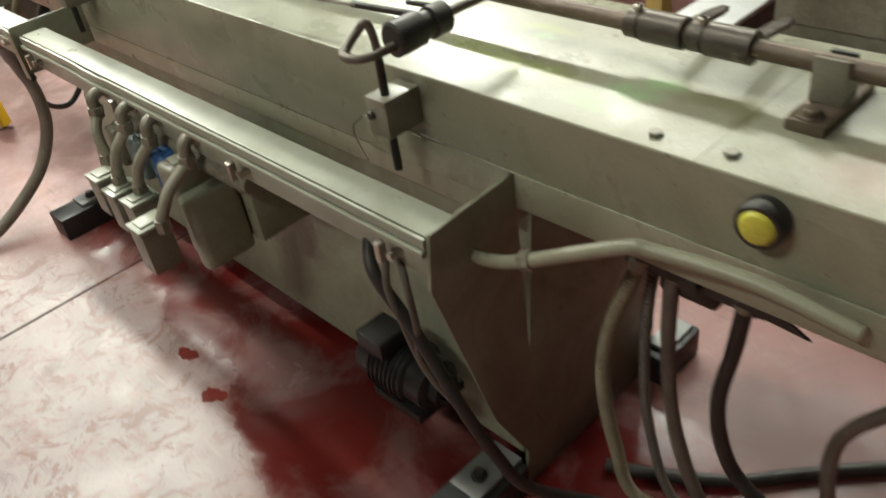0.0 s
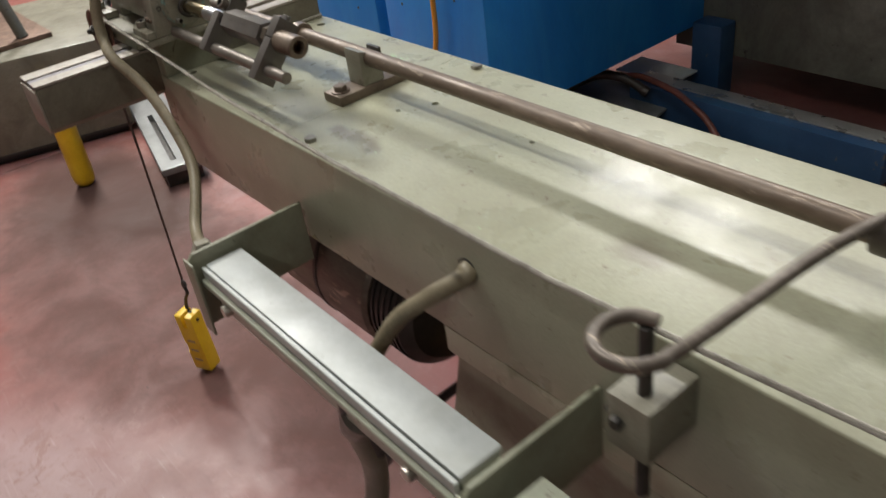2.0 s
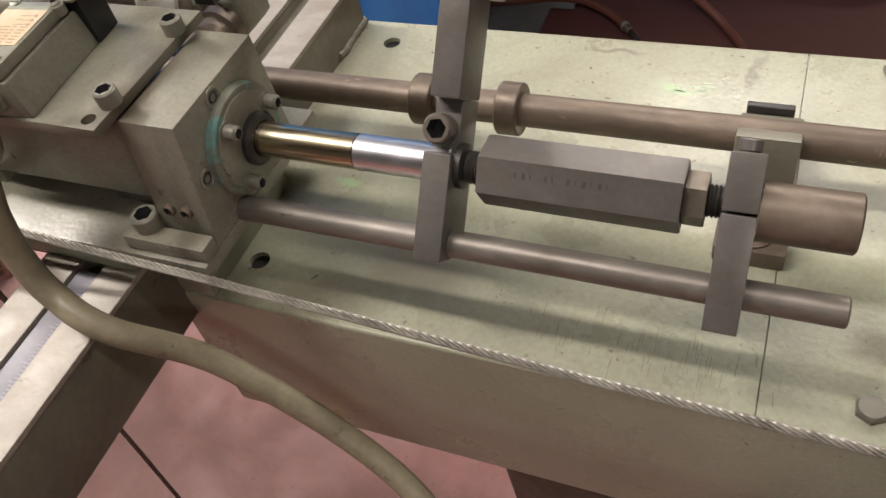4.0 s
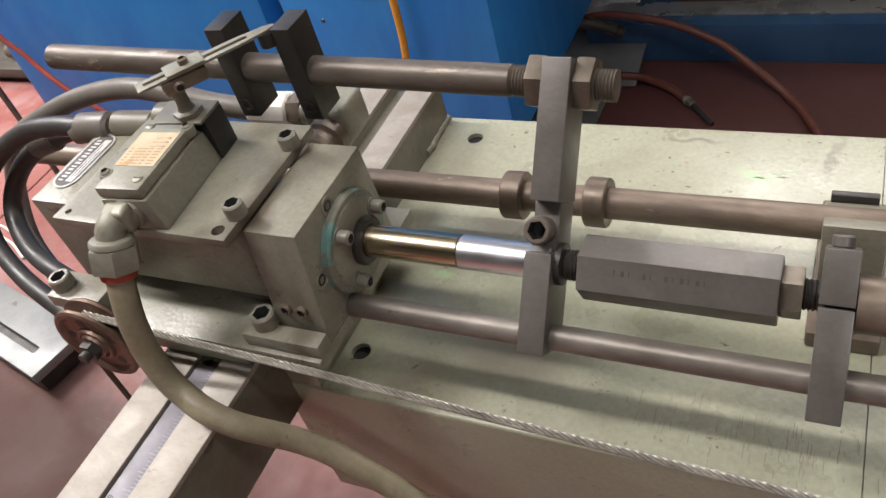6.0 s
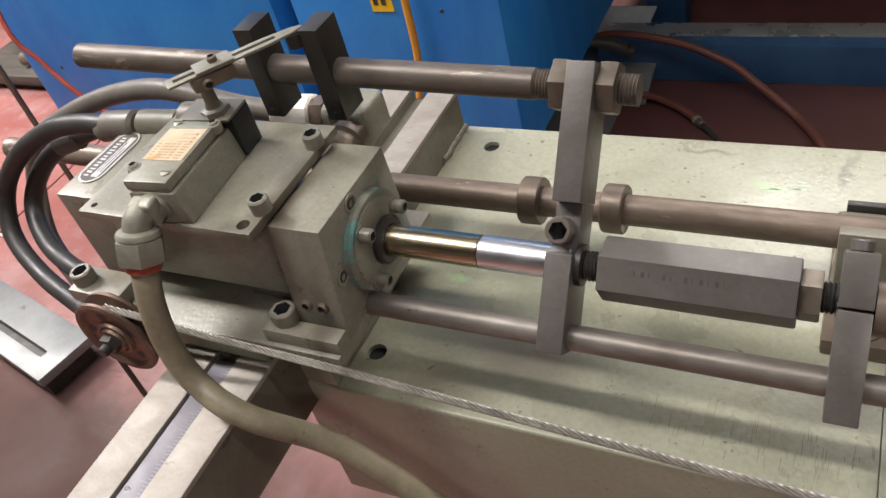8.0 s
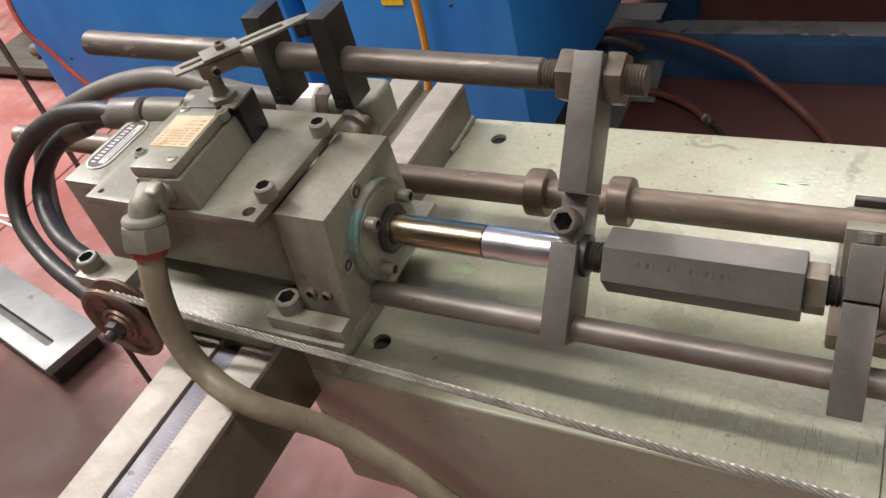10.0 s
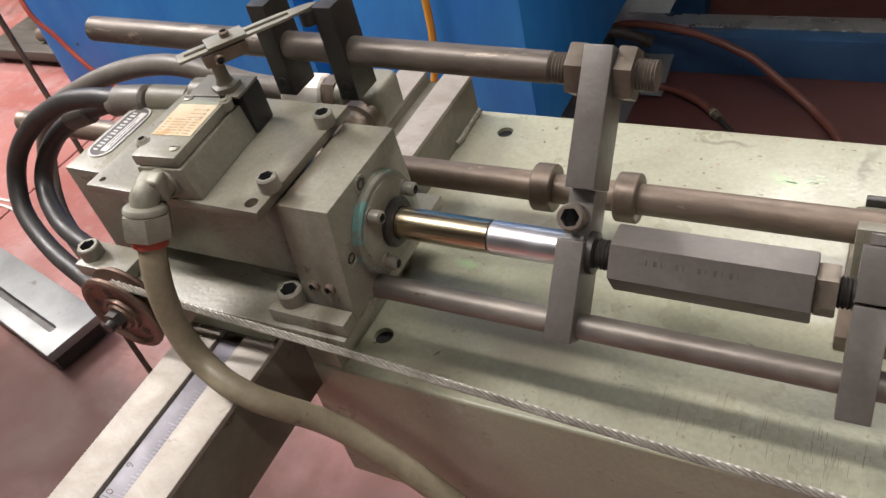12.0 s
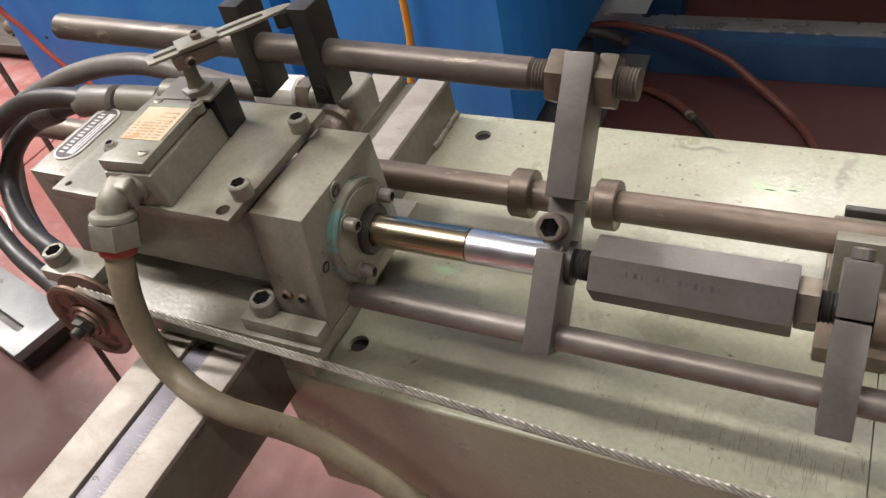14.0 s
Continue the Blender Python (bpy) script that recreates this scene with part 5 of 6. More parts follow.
for (ex, ey, ez), (bx, by, bz) in (((1.088, -0.2, 0.64), (1.118, -0.235, 0.505)), ((1.221, -0.198, 0.64), (1.196, -0.255, 0.488)), ((1.321, -0.195, 0.638), (1.272, -0.245, 0.486)), ((1.463, -0.192, 0.636), (1.462, -0.29, 0.5))):
    d = thing("drop_conduit", (ex, ey, bz), "short beige conduit drop with cast elbow from the wireway", "conduit", "conduit drops to the valves")
    part("elbow", sweep(bmesh.new(), [(ex, -0.168, ez + 0.006), (ex, -0.186, ez + 0.01), (ex, ey - 0.006, ez + 0.002), (ex, ey - 0.009, ez - 0.018)], 0.0125, 18), OLDCAST, d)
    part("elbow_flange", rod(bmesh.new(), (ex, -0.1726, ez + 0.006), (ex, -0.178, ez + 0.007), 0.0175, 22, 0.002), OLDCAST, d)
    part("elbow_nut", hexagon(bmesh.new(), (ex, ey - 0.009, ez - 0.018), (ex, ey - 0.01, ez - 0.034), 0.015), OLDCAST, d)
    mid = Vector(((ex + bx) / 2, (ey + by) / 2 - 0.014, (ez + bz) / 2))
    part("sheath", sweep(bmesh.new(), [(ex, ey - 0.01, ez - 0.034), tuple(mid), (bx, by, bz + 0.02)], 0.0118, 18), PALECOND, d)
    part("sheath_collar", lathe(bmesh.new(), (ex, ey - 0.01, ez - 0.034), (0, -0.05, -1), [(0, 0.0138), (0.002, 0.0146), (0.008, 0.0146), (0.011, 0.0125)], 20), OLDCAST, d)
    part("lower_nut", hexagon(bmesh.new(), (bx, by, bz + 0.022), (bx, by, bz - 0.004), 0.0135), OLDCAST, d)

# ---- pump and pipework at the pedestal's end ----
pm = thing("pump_motor", (1.92, -0.11, 0.14), "black pump motor hung on the pedestal beside the oil stain", "pump")
part("motor", lathe(bmesh.new(), (1.8, -0.105, 0.25), (1, 0, 0), [(0, 0.03), (0.004, 0.052), (0.05, 0.058), (0.13, 0.058), (0.134, 0.05), (0.175, 0.05), (0.18, 0.03), (0.2, 0.03), (0.2, 0.018), (0.19, 0.018)], 32), BLACK, pm)
for k in range(7):
    part("cooling_fin", lathe(bmesh.new(), (1.845 + 0.012 * k, -0.105, 0.25), (1, 0, 0), [(0, 0.062), (0.004, 0.062)], 32), BLACK, pm)
part("motor_foot", block((1.83, -0.15, 0.17), (1.96, -0.03, 0.1915), 0.004), BLACK, pm)
part("terminal_box", block((1.83, -0.16, 0.305), (1.9, -0.09, 0.345), 0.006), BLACK, pm)
solo("motor_cable", sweep(bmesh.new(), [(1.955, -0.165, 0.61), (1.985, -0.19, 0.575), (2.04, -0.185, 0.5), (2.085, -0.183, 0.435), (2.13, -0.18, 0.36), (2.17, -0.16, 0.26), (2.2, -0.12, 0.16), (2.28, 0.0, 0.05), (2.5, 0.1, 0.015)], 0.011, 14), RUBBER, "black rubber cable looping from the wireway", "cable")
for k, pts in enumerate(([(2.03, -0.17, 0.61), (2.062, -0.19, 0.575), (2.06, -0.186, 0.5), (2.05, -0.184, 0.43), (2.07, -0.18, 0.385), (2.09, -0.16, 0.33), (2.04, -0.13, 0.3)], [(2.0, -0.17, 0.61), (2.015, -0.192, 0.56), (2.035, -0.19, 0.49), (2.04, -0.18, 0.42), (2.03, -0.16, 0.36), (1.99, -0.13, 0.33)])):
    solo("control_cable", sweep(bmesh.new(), pts, 0.006, 10), HOSEGREY, "thin grey control cable hanging from the wireway", "cable", "control cables at the wireway end")
dp = thing("drain_pipe", (2.3, -0.07, 0.6), "painted bent steel pipe from the end bracket to the bed", "pipe")
part("pipe", sweep(bmesh.new(), [(2.118, -0.1, 0.61), (2.15, -0.095, 0.612), (2.2, -0.085, 0.628), (2.34, -0.055, 0.695), (2.38, -0.045, 0.7), (2.5, -0.03, 0.7), (2.62, -0.02, 0.68)], 0.0105, 16), BED_PAINT, dp)
part("pipe_union", hexagon(bmesh.new(), (2.195, -0.086, 0.626), (2.212, -0.082, 0.633), 0.0135), OLDCAST, dp)
for k, (pts, r, rib, mat) in enumerate((
        ([(2.33, 0.03, 0.655), (2.308, 0.03, 0.596), (2.258, 0.03, 0.451), (2.243, 0.03, 0.316), (2.267, 0.03, 0.177), (2.3, 0.04, 0.06), (2.4, 0.09, 0.016)], 0.0125, 0.0022, CONDUIT),
        ([(2.32, 0.08, 0.655), (2.308, 0.06, 0.524), (2.301, 0.06, 0.367), (2.314, 0.06, 0.229), (2.363, 0.06, 0.087), (2.45, 0.1, 0.014)], 0.009, 0.0018, HOSEGREY),
        ([(2.37, 0.05, 0.655), (2.356, 0.04, 0.582), (2.355, 0.04, 0.429), (2.373, 0.04, 0.29), (2.421, 0.04, 0.159), (2.5, 0.06, 0.014)], 0.0115, 0.0, HOSEGREY),
        ([(2.475, 0.03, 0.665), (2.468, 0.03, 0.606), (2.459, 0.03, 0.522), (2.444, 0.03, 0.401), (2.47, 0.03, 0.295), (2.53, 0.04, 0.23), (2.62, 0.1, 0.12), (2.72, 0.16, 0.016)], 0.0115, 0.0, DARKSTEEL),
        ([(2.7, 0.1, 0.655), (2.68, 0.1, 0.53), (2.636, 0.1, 0.456), (2.604, 0.1, 0.406), (2.586, 0.1, 0.345), (2.593, 0.1, 0.247), (2.62, 0.12, 0.1), (2.66, 0.16, 0.014)], 0.011, 0.0, HOSEGREY))):
    hg = thing("hanging_hose", pts[-1], "ribbed flexible conduit hanging under the bed" if rib else "grey hose hanging under the bed", "hose", "hoses under the bed's end")
    part("hose", sweep(bmesh.new(), pts, r, 16, 8, rib, 0.009), mat, hg)
    h0, h1 = Vector(pts[0]), Vector(pts[1])
    d0 = (h1 - h0).normalized()
    part("end_nut", hexagon(bmesh.new(), h0 + d0 * 0.012, h0 + d0 * 0.036, r + 0.006, 0.002), DARKSTEEL, hg, "dark oily end nut")
    part("end_ferrule", lathe(bmesh.new(), h0 + d0 * 0.037, d0, [(0, r + 0.0045), (0.004, r + 0.0055), (0.022, r + 0.004), (0.03, r + 0.001)], 22), OLDCAST, hg, "cast end ferrule")
solo("floor_cable", sweep(bmesh.new(), [(2.2, 0.09, 0.0125), (2.3, 0.14, 0.0125), (2.403, 0.209, 0.0125), (2.5, 0.31, 0.0125), (2.6, 0.41, 0.0125), (2.8, 0.6, 0.0125)], 0.0125, 12), RUBBER, "thick black cable lying on the floor", "cable")
part_box = thing("valve_block", (2.4, 0.1, 0.6), "dark oily fitting block under the bed", "fitting")
part("body", block((2.29, 0.02, 0.6), (2.5, 0.16, 0.6395), 0.006), DARKSTEEL, part_box)
part("lower_body", block((2.33, 0.045, 0.555), (2.42, 0.15, 0.5995), 0.008), DARKSTEEL, part_box)
part("plug", hexagon(bmesh.new(), (2.46, 0.06, 0.5995), (2.46, 0.06, 0.572), 0.016, 0.003), DARKSTEEL, part_box)
part("port", rod(bmesh.new(), (2.4, 0.002, 0.62), (2.4, 0.0195, 0.62), 0.014, 18, 0.002), DARKSTEEL, part_box)
# Thin dark wedge for the hose bracket that hangs here.
part("hose_bracket", prism(bmesh.new(), [(2.46, 0.618), (2.475, 0.636), (2.51, 0.636), (2.56, 0.61)], "y", 0.01, 0.014), DARKSTEEL, part_box)
il = thing("indicator_lamp", (2.495, -0.02, 0.74), "round black indicator with a yellow lens on the bed", "lamp")
part("bezel", lathe(bmesh.new(), (2.495, -0.0005, 0.77), (0, -1, 0), [(0, 0.0295), (0.02, 0.0295), (0.025, 0.027), (0.025, 0.0222), (0.02, 0.0222)], 36), DARKSTEEL, il)
part("lens", lathe(bmesh.new(), (2.495, -0.021, 0.77), (0, -1, 0), [(0, 0.022), (0.004, 0.022), (0.009, 0.018), (0.011, 0.01)], 36), LENS, il, "yellow lens")
for k in range(3):
    rr = bmesh.new()
    lathe(rr, (2.495, -0.0252 - 0.0022 * k, 0.77), (0, -1, 0), [(0, 0.0205 - 0.0035 * k), (0.0008, 0.0201 - 0.0035 * k)], 36)
    part("lens_ring", rr, LENS, il)

# ---- hydraulic hoses behind the cylinder ----
for pts, r, lab in (([(-0.6, 0.1, 0.99), (-0.617, 0.1, 0.9855), (-0.659, 0.1, 0.985), (-0.711, 0.1, 0.974), (-0.77, 0.095, 0.945), (-0.816, 0.085, 0.903), (-0.813, 0.06, 0.863), (-0.763, 0.035, 0.84), (-0.687, 0.01, 0.838), (-0.63, -0.005, 0.842), (-0.58, 0.02, 0.83), (-0.54, 0.05, 0.81)], 0.0094, "glossy black hydraulic hose looped behind the cylinder"),
                   ([(-0.66, 0.13, 0.965), (-0.719, 0.12, 0.948), (-0.772, 0.11, 0.919), (-0.799, 0.09, 0.879), (-0.764, 0.06, 0.856), (-0.705, 0.04, 0.848), (-0.64, 0.03, 0.84), (-0.58, 0.05, 0.82)], 0.0094, "glossy black hydraulic hose looped behind the cylinder")):
    hh = thing("hydraulic_hose", pts[5], lab, "hose", "hydraulic hoses")
    part("hose", sweep(bmesh.new(), pts, r, 18, 10), RUBBER, hh)
    q0, q1 = Vector(pts[0]), Vector(pts[1])
    d0 = (q1 - q0).normalized()
    part("crimp", rod(bmesh.new(), q1 - d0 * 0.012, q1 + d0 * 0.02, r + 0.0022, 20, 0.002), HOSEGREY, hh, "grey crimped hose end")
ph = thing("pressure_hose", (-0.6, 0.17, 0.95), "grey hydraulic hose with a white crimped end and elbow", "hose")
part("hose", sweep(bmesh.new(), [(-0.5, 0.172, 0.958), (-0.54, 0.17, 0.963), (-0.58, 0.17, 0.971), (-0.633, 0.17, 0.977), (-0.7, 0.17, 0.966), (-0.759, 0.16, 0.948), (-0.82, 0.15, 0.918), (-0.858, 0.14, 0.865), (-0.85, 0.11, 0.81), (-0.795, 0.08, 0.78), (-0.72, 0.05, 0.77), (-0.62, 0.04, 0.775), (-0.53, 0.05, 0.78)], 0.0102, 18, 10), HOSEGREY, ph)
part("crimp", lathe(bmesh.new(), (-0.5, 0.172, 0.9585), (1, 0, 0.02), [(0, 0.013, 8), (0.002, 0.0146, 8), (0.04, 0.0146, 8), (0.042, 0.013, 8)], 32), WHITE, ph, "white crimped hose end")
part("swivel_nut", hexagon(bmesh.new(), (-0.4575, 0.172, 0.959), (-0.4445, 0.172, 0.9595), 0.0128), COLLAR, ph)
part("elbow_body", block((-0.43, 0.145, 0.944), (-0.392, 0.187, 0.979), 0.008, 3), GREY_PAINT, ph)
part("elbow_neck", rod(bmesh.new(), (-0.444, 0.17, 0.96), (-0.429, 0.17, 0.96), 0.0115, 20), GREY_PAINT, ph)
part("elbow_stem", lathe(bmesh.new(), (-0.408, 0.146, 0.957), (0, -1, 0), [(0, 0.0175), (0.01, 0.0175), (0.012, 0.0145), (0.018, 0.0145), (0.02, 0.0165), (0.027, 0.0165), (0.029, 0.0138), (0.045, 0.0135)], 24), COLLAR, ph)
rf = thing("rear_port_fitting", (-0.57, 0.1, 0.985), "grey painted port fitting with a crimped hose sleeve", "fitting")
part("port_body", rod(bmesh.new(), (-0.545, 0.108, 0.9865), (-0.588, 0.103, 0.988), 0.0125, 20, 0.003), DARKENED_GREY, rf)
part("hose_sleeve", rod(bmesh.new(), (-0.588, 0.101, 0.988), (-0.628, 0.1, 0.985), 0.0135, 22, 0.003), HOSEGREY, rf)
part("shaft_boss", rod(bmesh.new(), (-0.5, 0.115, 0.99), (-0.548, 0.112, 0.99), 0.014, 22, 0.006), DARKENED_GREY, rf)

# ---- yellow bollard beyond the cross rail ----
yp = thing("yellow_bollard", (-1.95, 0.095, 0.0), "bright yellow round bollard tube with a rounded foot", "bollard")
part("tube", lathe(bmesh.new(), (-1.95, 0.095, 0.001), (0.02, 0.01, 1), [(0, 0.012), (0.003, 0.024), (0.01, 0.032), (0.022, 0.037), (0.04, 0.039), (0.385, 0.039), (0.39, 0.034)], 32), YELLOW, yp)
part("dark_foot", rod(bmesh.new(), (-1.95, 0.095, 0.0002), (-1.95, 0.095, 0.0009), 0.02, 20), BLACK, yp)

# ---- behind the bed ----
blue = thing("blue_machine", (-1.3, 1.5, 0.0), "large blue enamelled machine housing with scuffed panels", "machine")
part("left_panel", block((-2.11, 1.0, 0.2), (-1.195, 2.06, 2.0), 0.012), BLUE, blue)
part("panel_gap", block((-1.1945, 1.06, 0.2), (-1.1475, 2.06, 2.0), 0.004), DEEPBLUE, blue)
part("right_panel", block((-1.147, 1.005, 0.235), (-0.665, 2.06, 2.0), 0.01), BLUE, blue)
part("leg", block((-0.645, 1.955, 0.0), (-0.525, 2.045, 0.27), 0.01), DEEPBLUE, blue)
part("left_leg", block((-2.05, 1.2, 0.0), (-1.92, 1.35, 0.1995), 0.008), DEEPBLUE, blue)
part("plinth", block((-1.9, 1.12, 0.0), (-1.2, 2.0, 0.199), 0.01), DEEPBLUE, blue)
for x, z in ((-0.79, 0.6), (-0.74, 0.86), (-1.05, 0.55), (-1.3, 0.5), (-1.98, 0.44)):
    part("rivet", lathe(bmesh.new(), (x, 1.0045 if x > -1.15 else 0.9995, z), (0, -1, 0), [(0, 0.005), (0.002, 0.0035)], 12), DARKSTEEL, blue)
part("warning_label", block((-0.945, 1.0025, 0.6), (-0.895, 1.0045, 0.66), 0), YELLOW, blue, "yellow label")
for k in range(2):
    part("label_bar", block((-0.938 + 0.018 * k, 1.0015, 0.615), (-0.927 + 0.018 * k, 1.0024, 0.645), 0), INK, blue)
solo("orange_cord", sweep(bmesh.new(), [(-0.84, 0.985, 1.9), (-0.842, 0.97, 0.9), (-0.843, 0.968, 0.63), (-0.852, 0.97, 0.5), (-0.88, 0.97, 0.38), (-0.92, 0.99, 0.2), (-0.9, 1.1, 0.03)], 0.008, 12), ORANGE, "orange cord hanging down the blue machine", "cord")
fb = thing("floor_beam", (-0.26, 1.75, 0.0), "dull blue steel beam with a grey scuffed top on the floor", "beam")
part("web", block((-0.72, 1.702, 0.0), (0.19, 1.8, 0.115), 0.004), DEEPBLUE, fb)
part("top_strip", block((-0.72, 1.745, 0.1155), (0.19, 1.81, 0.121), 0.002), SHEET, fb, "grey scuffed strip")
pan = thing("drip_pan", (-0.8, 1.75, 0.0), "bent galvanised sheet drip pan under the blue machine", "drip pan")
part("pan_floor", block((-1.15, 1.35, 0.004), (-0.62, 1.79, 0.012), 0.002), PLATE, pan, "dark oily pan floor")
part("pan_ramp", prism(bmesh.new(), [(1.56, 0.0125), (1.66, 0.05), (1.78, 0.066), (1.79, 0.061), (1.67, 0.044), (1.58, 0.0125)], "x", -0.96, -0.555), PLATE, pan, "bent dark metal apron")
part("pan_shelf", block((-0.86, 1.795, 0.094), (-0.605, 1.945, 0.1), 0.0015), PALELID, pan, "pale reflecting sheet shelf")
part("shelf_leg", block((-0.85, 1.81, 0.0), (-0.62, 1.93, 0.0935), 0.004), DARKSTEEL, pan)
solo("red_air_hose", sweep(bmesh.new(), [(-0.76, 1.69, 0.128), (-0.68, 1.682, 0.156), (-0.6, 1.668, 0.163), (-0.5, 1.65, 0.157), (-0.44, 1.632, 0.15), (-0.385, 1.615, 0.136), (-0.328, 1.6, 0.115), (-0.26, 1.575, 0.072), (-0.205, 1.56, 0.032), (-0.165, 1.53, 0.012), (-0.1, 1.42, 0.0106), (0.02, 1.1, 0.0106), (0.0, 0.7, 0.0106)], 0.0105, 14), REDHOSE, "dull red air hose over the blue beam", "hose")
ah = thing("coupled_air_hose", (-0.6, 1.5, 0.0), "dull red air hose with a brass coupling on the floor", "hose")
part("hose", sweep(bmesh.new(), [(-1.0, 1.49, 0.024), (-0.853, 1.534, 0.025), (-0.75, 1.556, 0.026), (-0.635, 1.58, 0.028), (-0.575, 1.585, 0.028), (-0.527, 1.578, 0.026), (-0.457, 1.54, 0.022), (-0.415, 1.505, 0.018)], 0.0105, 14), REDHOSE, ah)
part("coupling", rod(bmesh.new(), (-0.415, 1.505, 0.018), (-0.388, 1.478, 0.016), 0.011, 16, 0.003), BRASS, ah)
part("coupling_ring", rod(bmesh.new(), (-0.408, 1.498, 0.0175), (-0.402, 1.492, 0.0172), 0.013, 16, 0.002), CONDUIT, ah)
part("coupling_tail", rod(bmesh.new(), (-0.389, 1.479, 0.016), (-0.33, 1.415, 0.0075), 0.007, 14, 0.001), DARKSTEEL, ah)
bh = thing("black_hose", (-0.7, 1.65, 0.1), "thick black hose arched over the drip pan", "hose")
part("hose", sweep(bmesh.new(), [(-1.1, 1.5, 0.03), (-0.95, 1.55, 0.06), (-0.86, 1.59, 0.12), (-0.78, 1.61, 0.16), (-0.71, 1.63, 0.163), (-0.655, 1.645, 0.146), (-0.62, 1.655, 0.125)], 0.016, 16), RUBBER, bh)
part("end_cap", rod(bmesh.new(), (-0.624, 1.654, 0.128), (-0.604, 1.66, 0.116), 0.0185, 20, 0.003), DARKSTEEL, bh)

tankb = thing("grey_coolant_tank", (-0.2, 2.4, 0.0), "large dirty grey steel coolant tank on feet", "tank")
part("tank_front", block((-0.78, 2.05, 0.135), (0.35, 2.06, 1.85), 0.003), MACHGREY, tankb)
part("tank_body", block((-0.78, 2.0605, 0.135), (0.46, 2.95, 1.85), 0.004), MACHGREY, tankb)
part("end_leg", prism(bmesh.new(), [(0.33, 0.1), (0.365, 0.0), (0.46, 0.0), (0.46, 1.85), (0.3505, 1.85), (0.3505, 0.1)], "y", 2.05, 2.06, 0.001), MACHGREY, tankb)
part("side_skirt", block((0.45, 2.0605, 0.0), (0.46, 2.5, 0.0995), 0.002), MACHGREY, tankb)
part("rear_foot", prism(bmesh.new(), [(0.4605, 0.0), (0.585, 0.0), (0.565, 0.03), (0.54, 0.19), (0.4605, 0.19)], "y", 2.85, 2.9, 0.003), RUSTY, tankb, "rusty brown foot bracket")
part("foot_flange", block((0.455, 2.82, 0.0), (0.61, 2.93, 0.014), 0.004), RUSTY, tankb)
for x, z in ((-0.55, 0.62), (-0.1, 0.7), (0.2, 0.45), (0.28, 0.66)):
    part("tank_bolt", hex_bolt(bmesh.new(), (x, 2.05, z), (0, -1, 0), 0.012, 0.008, 0.018), DARKSTEEL, tankb)
part("gauge_pipe", sweep(bmesh.new(), [(-0.35, 2.05, 0.68), (-0.35, 2.0, 0.66), (-0.34, 1.99, 0.58)], 0.02, 14), COLLAR, tankb)
solo("loose_white_wire", sweep(bmesh.new(), [(0.22, 2.03, 0.8), (0.23, 2.02, 0.66), (0.28, 2.015, 0.6), (0.33, 2.02, 0.62), (0.34, 2.02, 0.8)], 0.006, 10), ZINC, "loose pale wire looped on the grey tank", "wire")
for px, py in ((0.775, 1.66), (1.285, 1.65)):
    post = thing("yellow_guard_post", (px, py, 0.0), "square faded yellow guard post on a base plate", "post", "guard posts")
    part("post", block((px - 0.033, py - 0.033, 0.012), (px + 0.033, py + 0.033, 2.4), 0.005), POST, post)
    part("base", block((px - 0.06, py - 0.06, 0.0), (px + 0.06, py + 0.06, 0.0118), 0.002), POST, post)
solo("post_cable", sweep(bmesh.new(), [(0.83, 1.62, 1.4), (0.835, 1.6, 0.9), (0.84, 1.6, 0.62), (0.83, 1.61, 0.52)], 0.007, 10), ZINC, "pale cable strapped to the guard post", "cable")
cab = thing("control_cabinet", (1.7, 2.3, 0.0), "old beige-grey control cabinet with a black top slab", "cabinet")
part("body", block((1.34, 2.0, 0.03), (2.1, 2.6, 0.56), 0.008), PALECOND, cab)
part("door_handle", block((2.0, 1.978, 0.26), (2.02, 1.9895, 0.36), 0.004), DARKSTEEL, cab)
part("top", block((1.3, 1.96, 0.5605), (2.14, 2.64, 0.605), 0.008), DARKSTEEL, cab, "black top slab")
part("upper_unit", block((1.36, 2.03, 0.6055), (2.1, 2.58, 0.95), 0.01), MACHGREY, cab)
part("frame_post", block((1.295, 1.97, 0.0), (1.3395, 2.02, 0.56), 0.003), PALECOND, cab)
part("door", block((1.4, 1.99, 0.09), (2.06, 1.9995, 0.5), 0.004), PALECOND, cab)
part("sill", block((1.3, 1.86, 0.0), (2.1, 1.95, 0.035), 0.004), TRAY_PAINT, cab)

chest = thing("dark_machine_base", (1.2, 3.9, 0.0), "low dark olive machine base beyond the guard posts", "machine")
part("body", block((0.12, 3.66, 0.05), (2.3, 4.4, 0.62), 0.012), MACHGREY, chest)
part("plinth", block((0.16, 3.7, 0.0), (2.26, 4.36, 0.0495), 0.004), BLACK, chest)
part("top_rim", block((0.1, 3.64, 0.6205), (2.32, 4.42, 0.66), 0.006), DARKSTEEL, chest)

# clamps on the bed's rear edge
cb = thing("rear_bracket", (0.94, 0.366, 0.74), "small grey bent sheet bracket on the bed's rear edge", "bracket")
part("tongue", block((0.905, 0.3655, 0.786), (0.95, 0.445, 0.79), 0.001), GREY_PAINT, cb)
part("mounting_leg", block((0.9, 0.3648, 0.73), (0.965, 0.3695, 0.7858), 0.001), TRAY_PAINT, cb)
part("upturn", block((0.925, 0.425, 0.7905), (0.965, 0.445, 0.802), 0.002), ZINC, cb)
jb2 = thing("rear_box", (2.18, 0.45, 0.7), "dark steel box with a pale lid behind the bed", "box")
part("body", block((2.138, 0.3755, 0.7), (2.225, 0.535, 0.7895), 0.003), DARKSTEEL, jb2)
part("lid", block((2.131, 0.372, 0.79), (2.23, 0.542, 0.799), 0.002), PALELID, jb2, "pale grey painted lid")
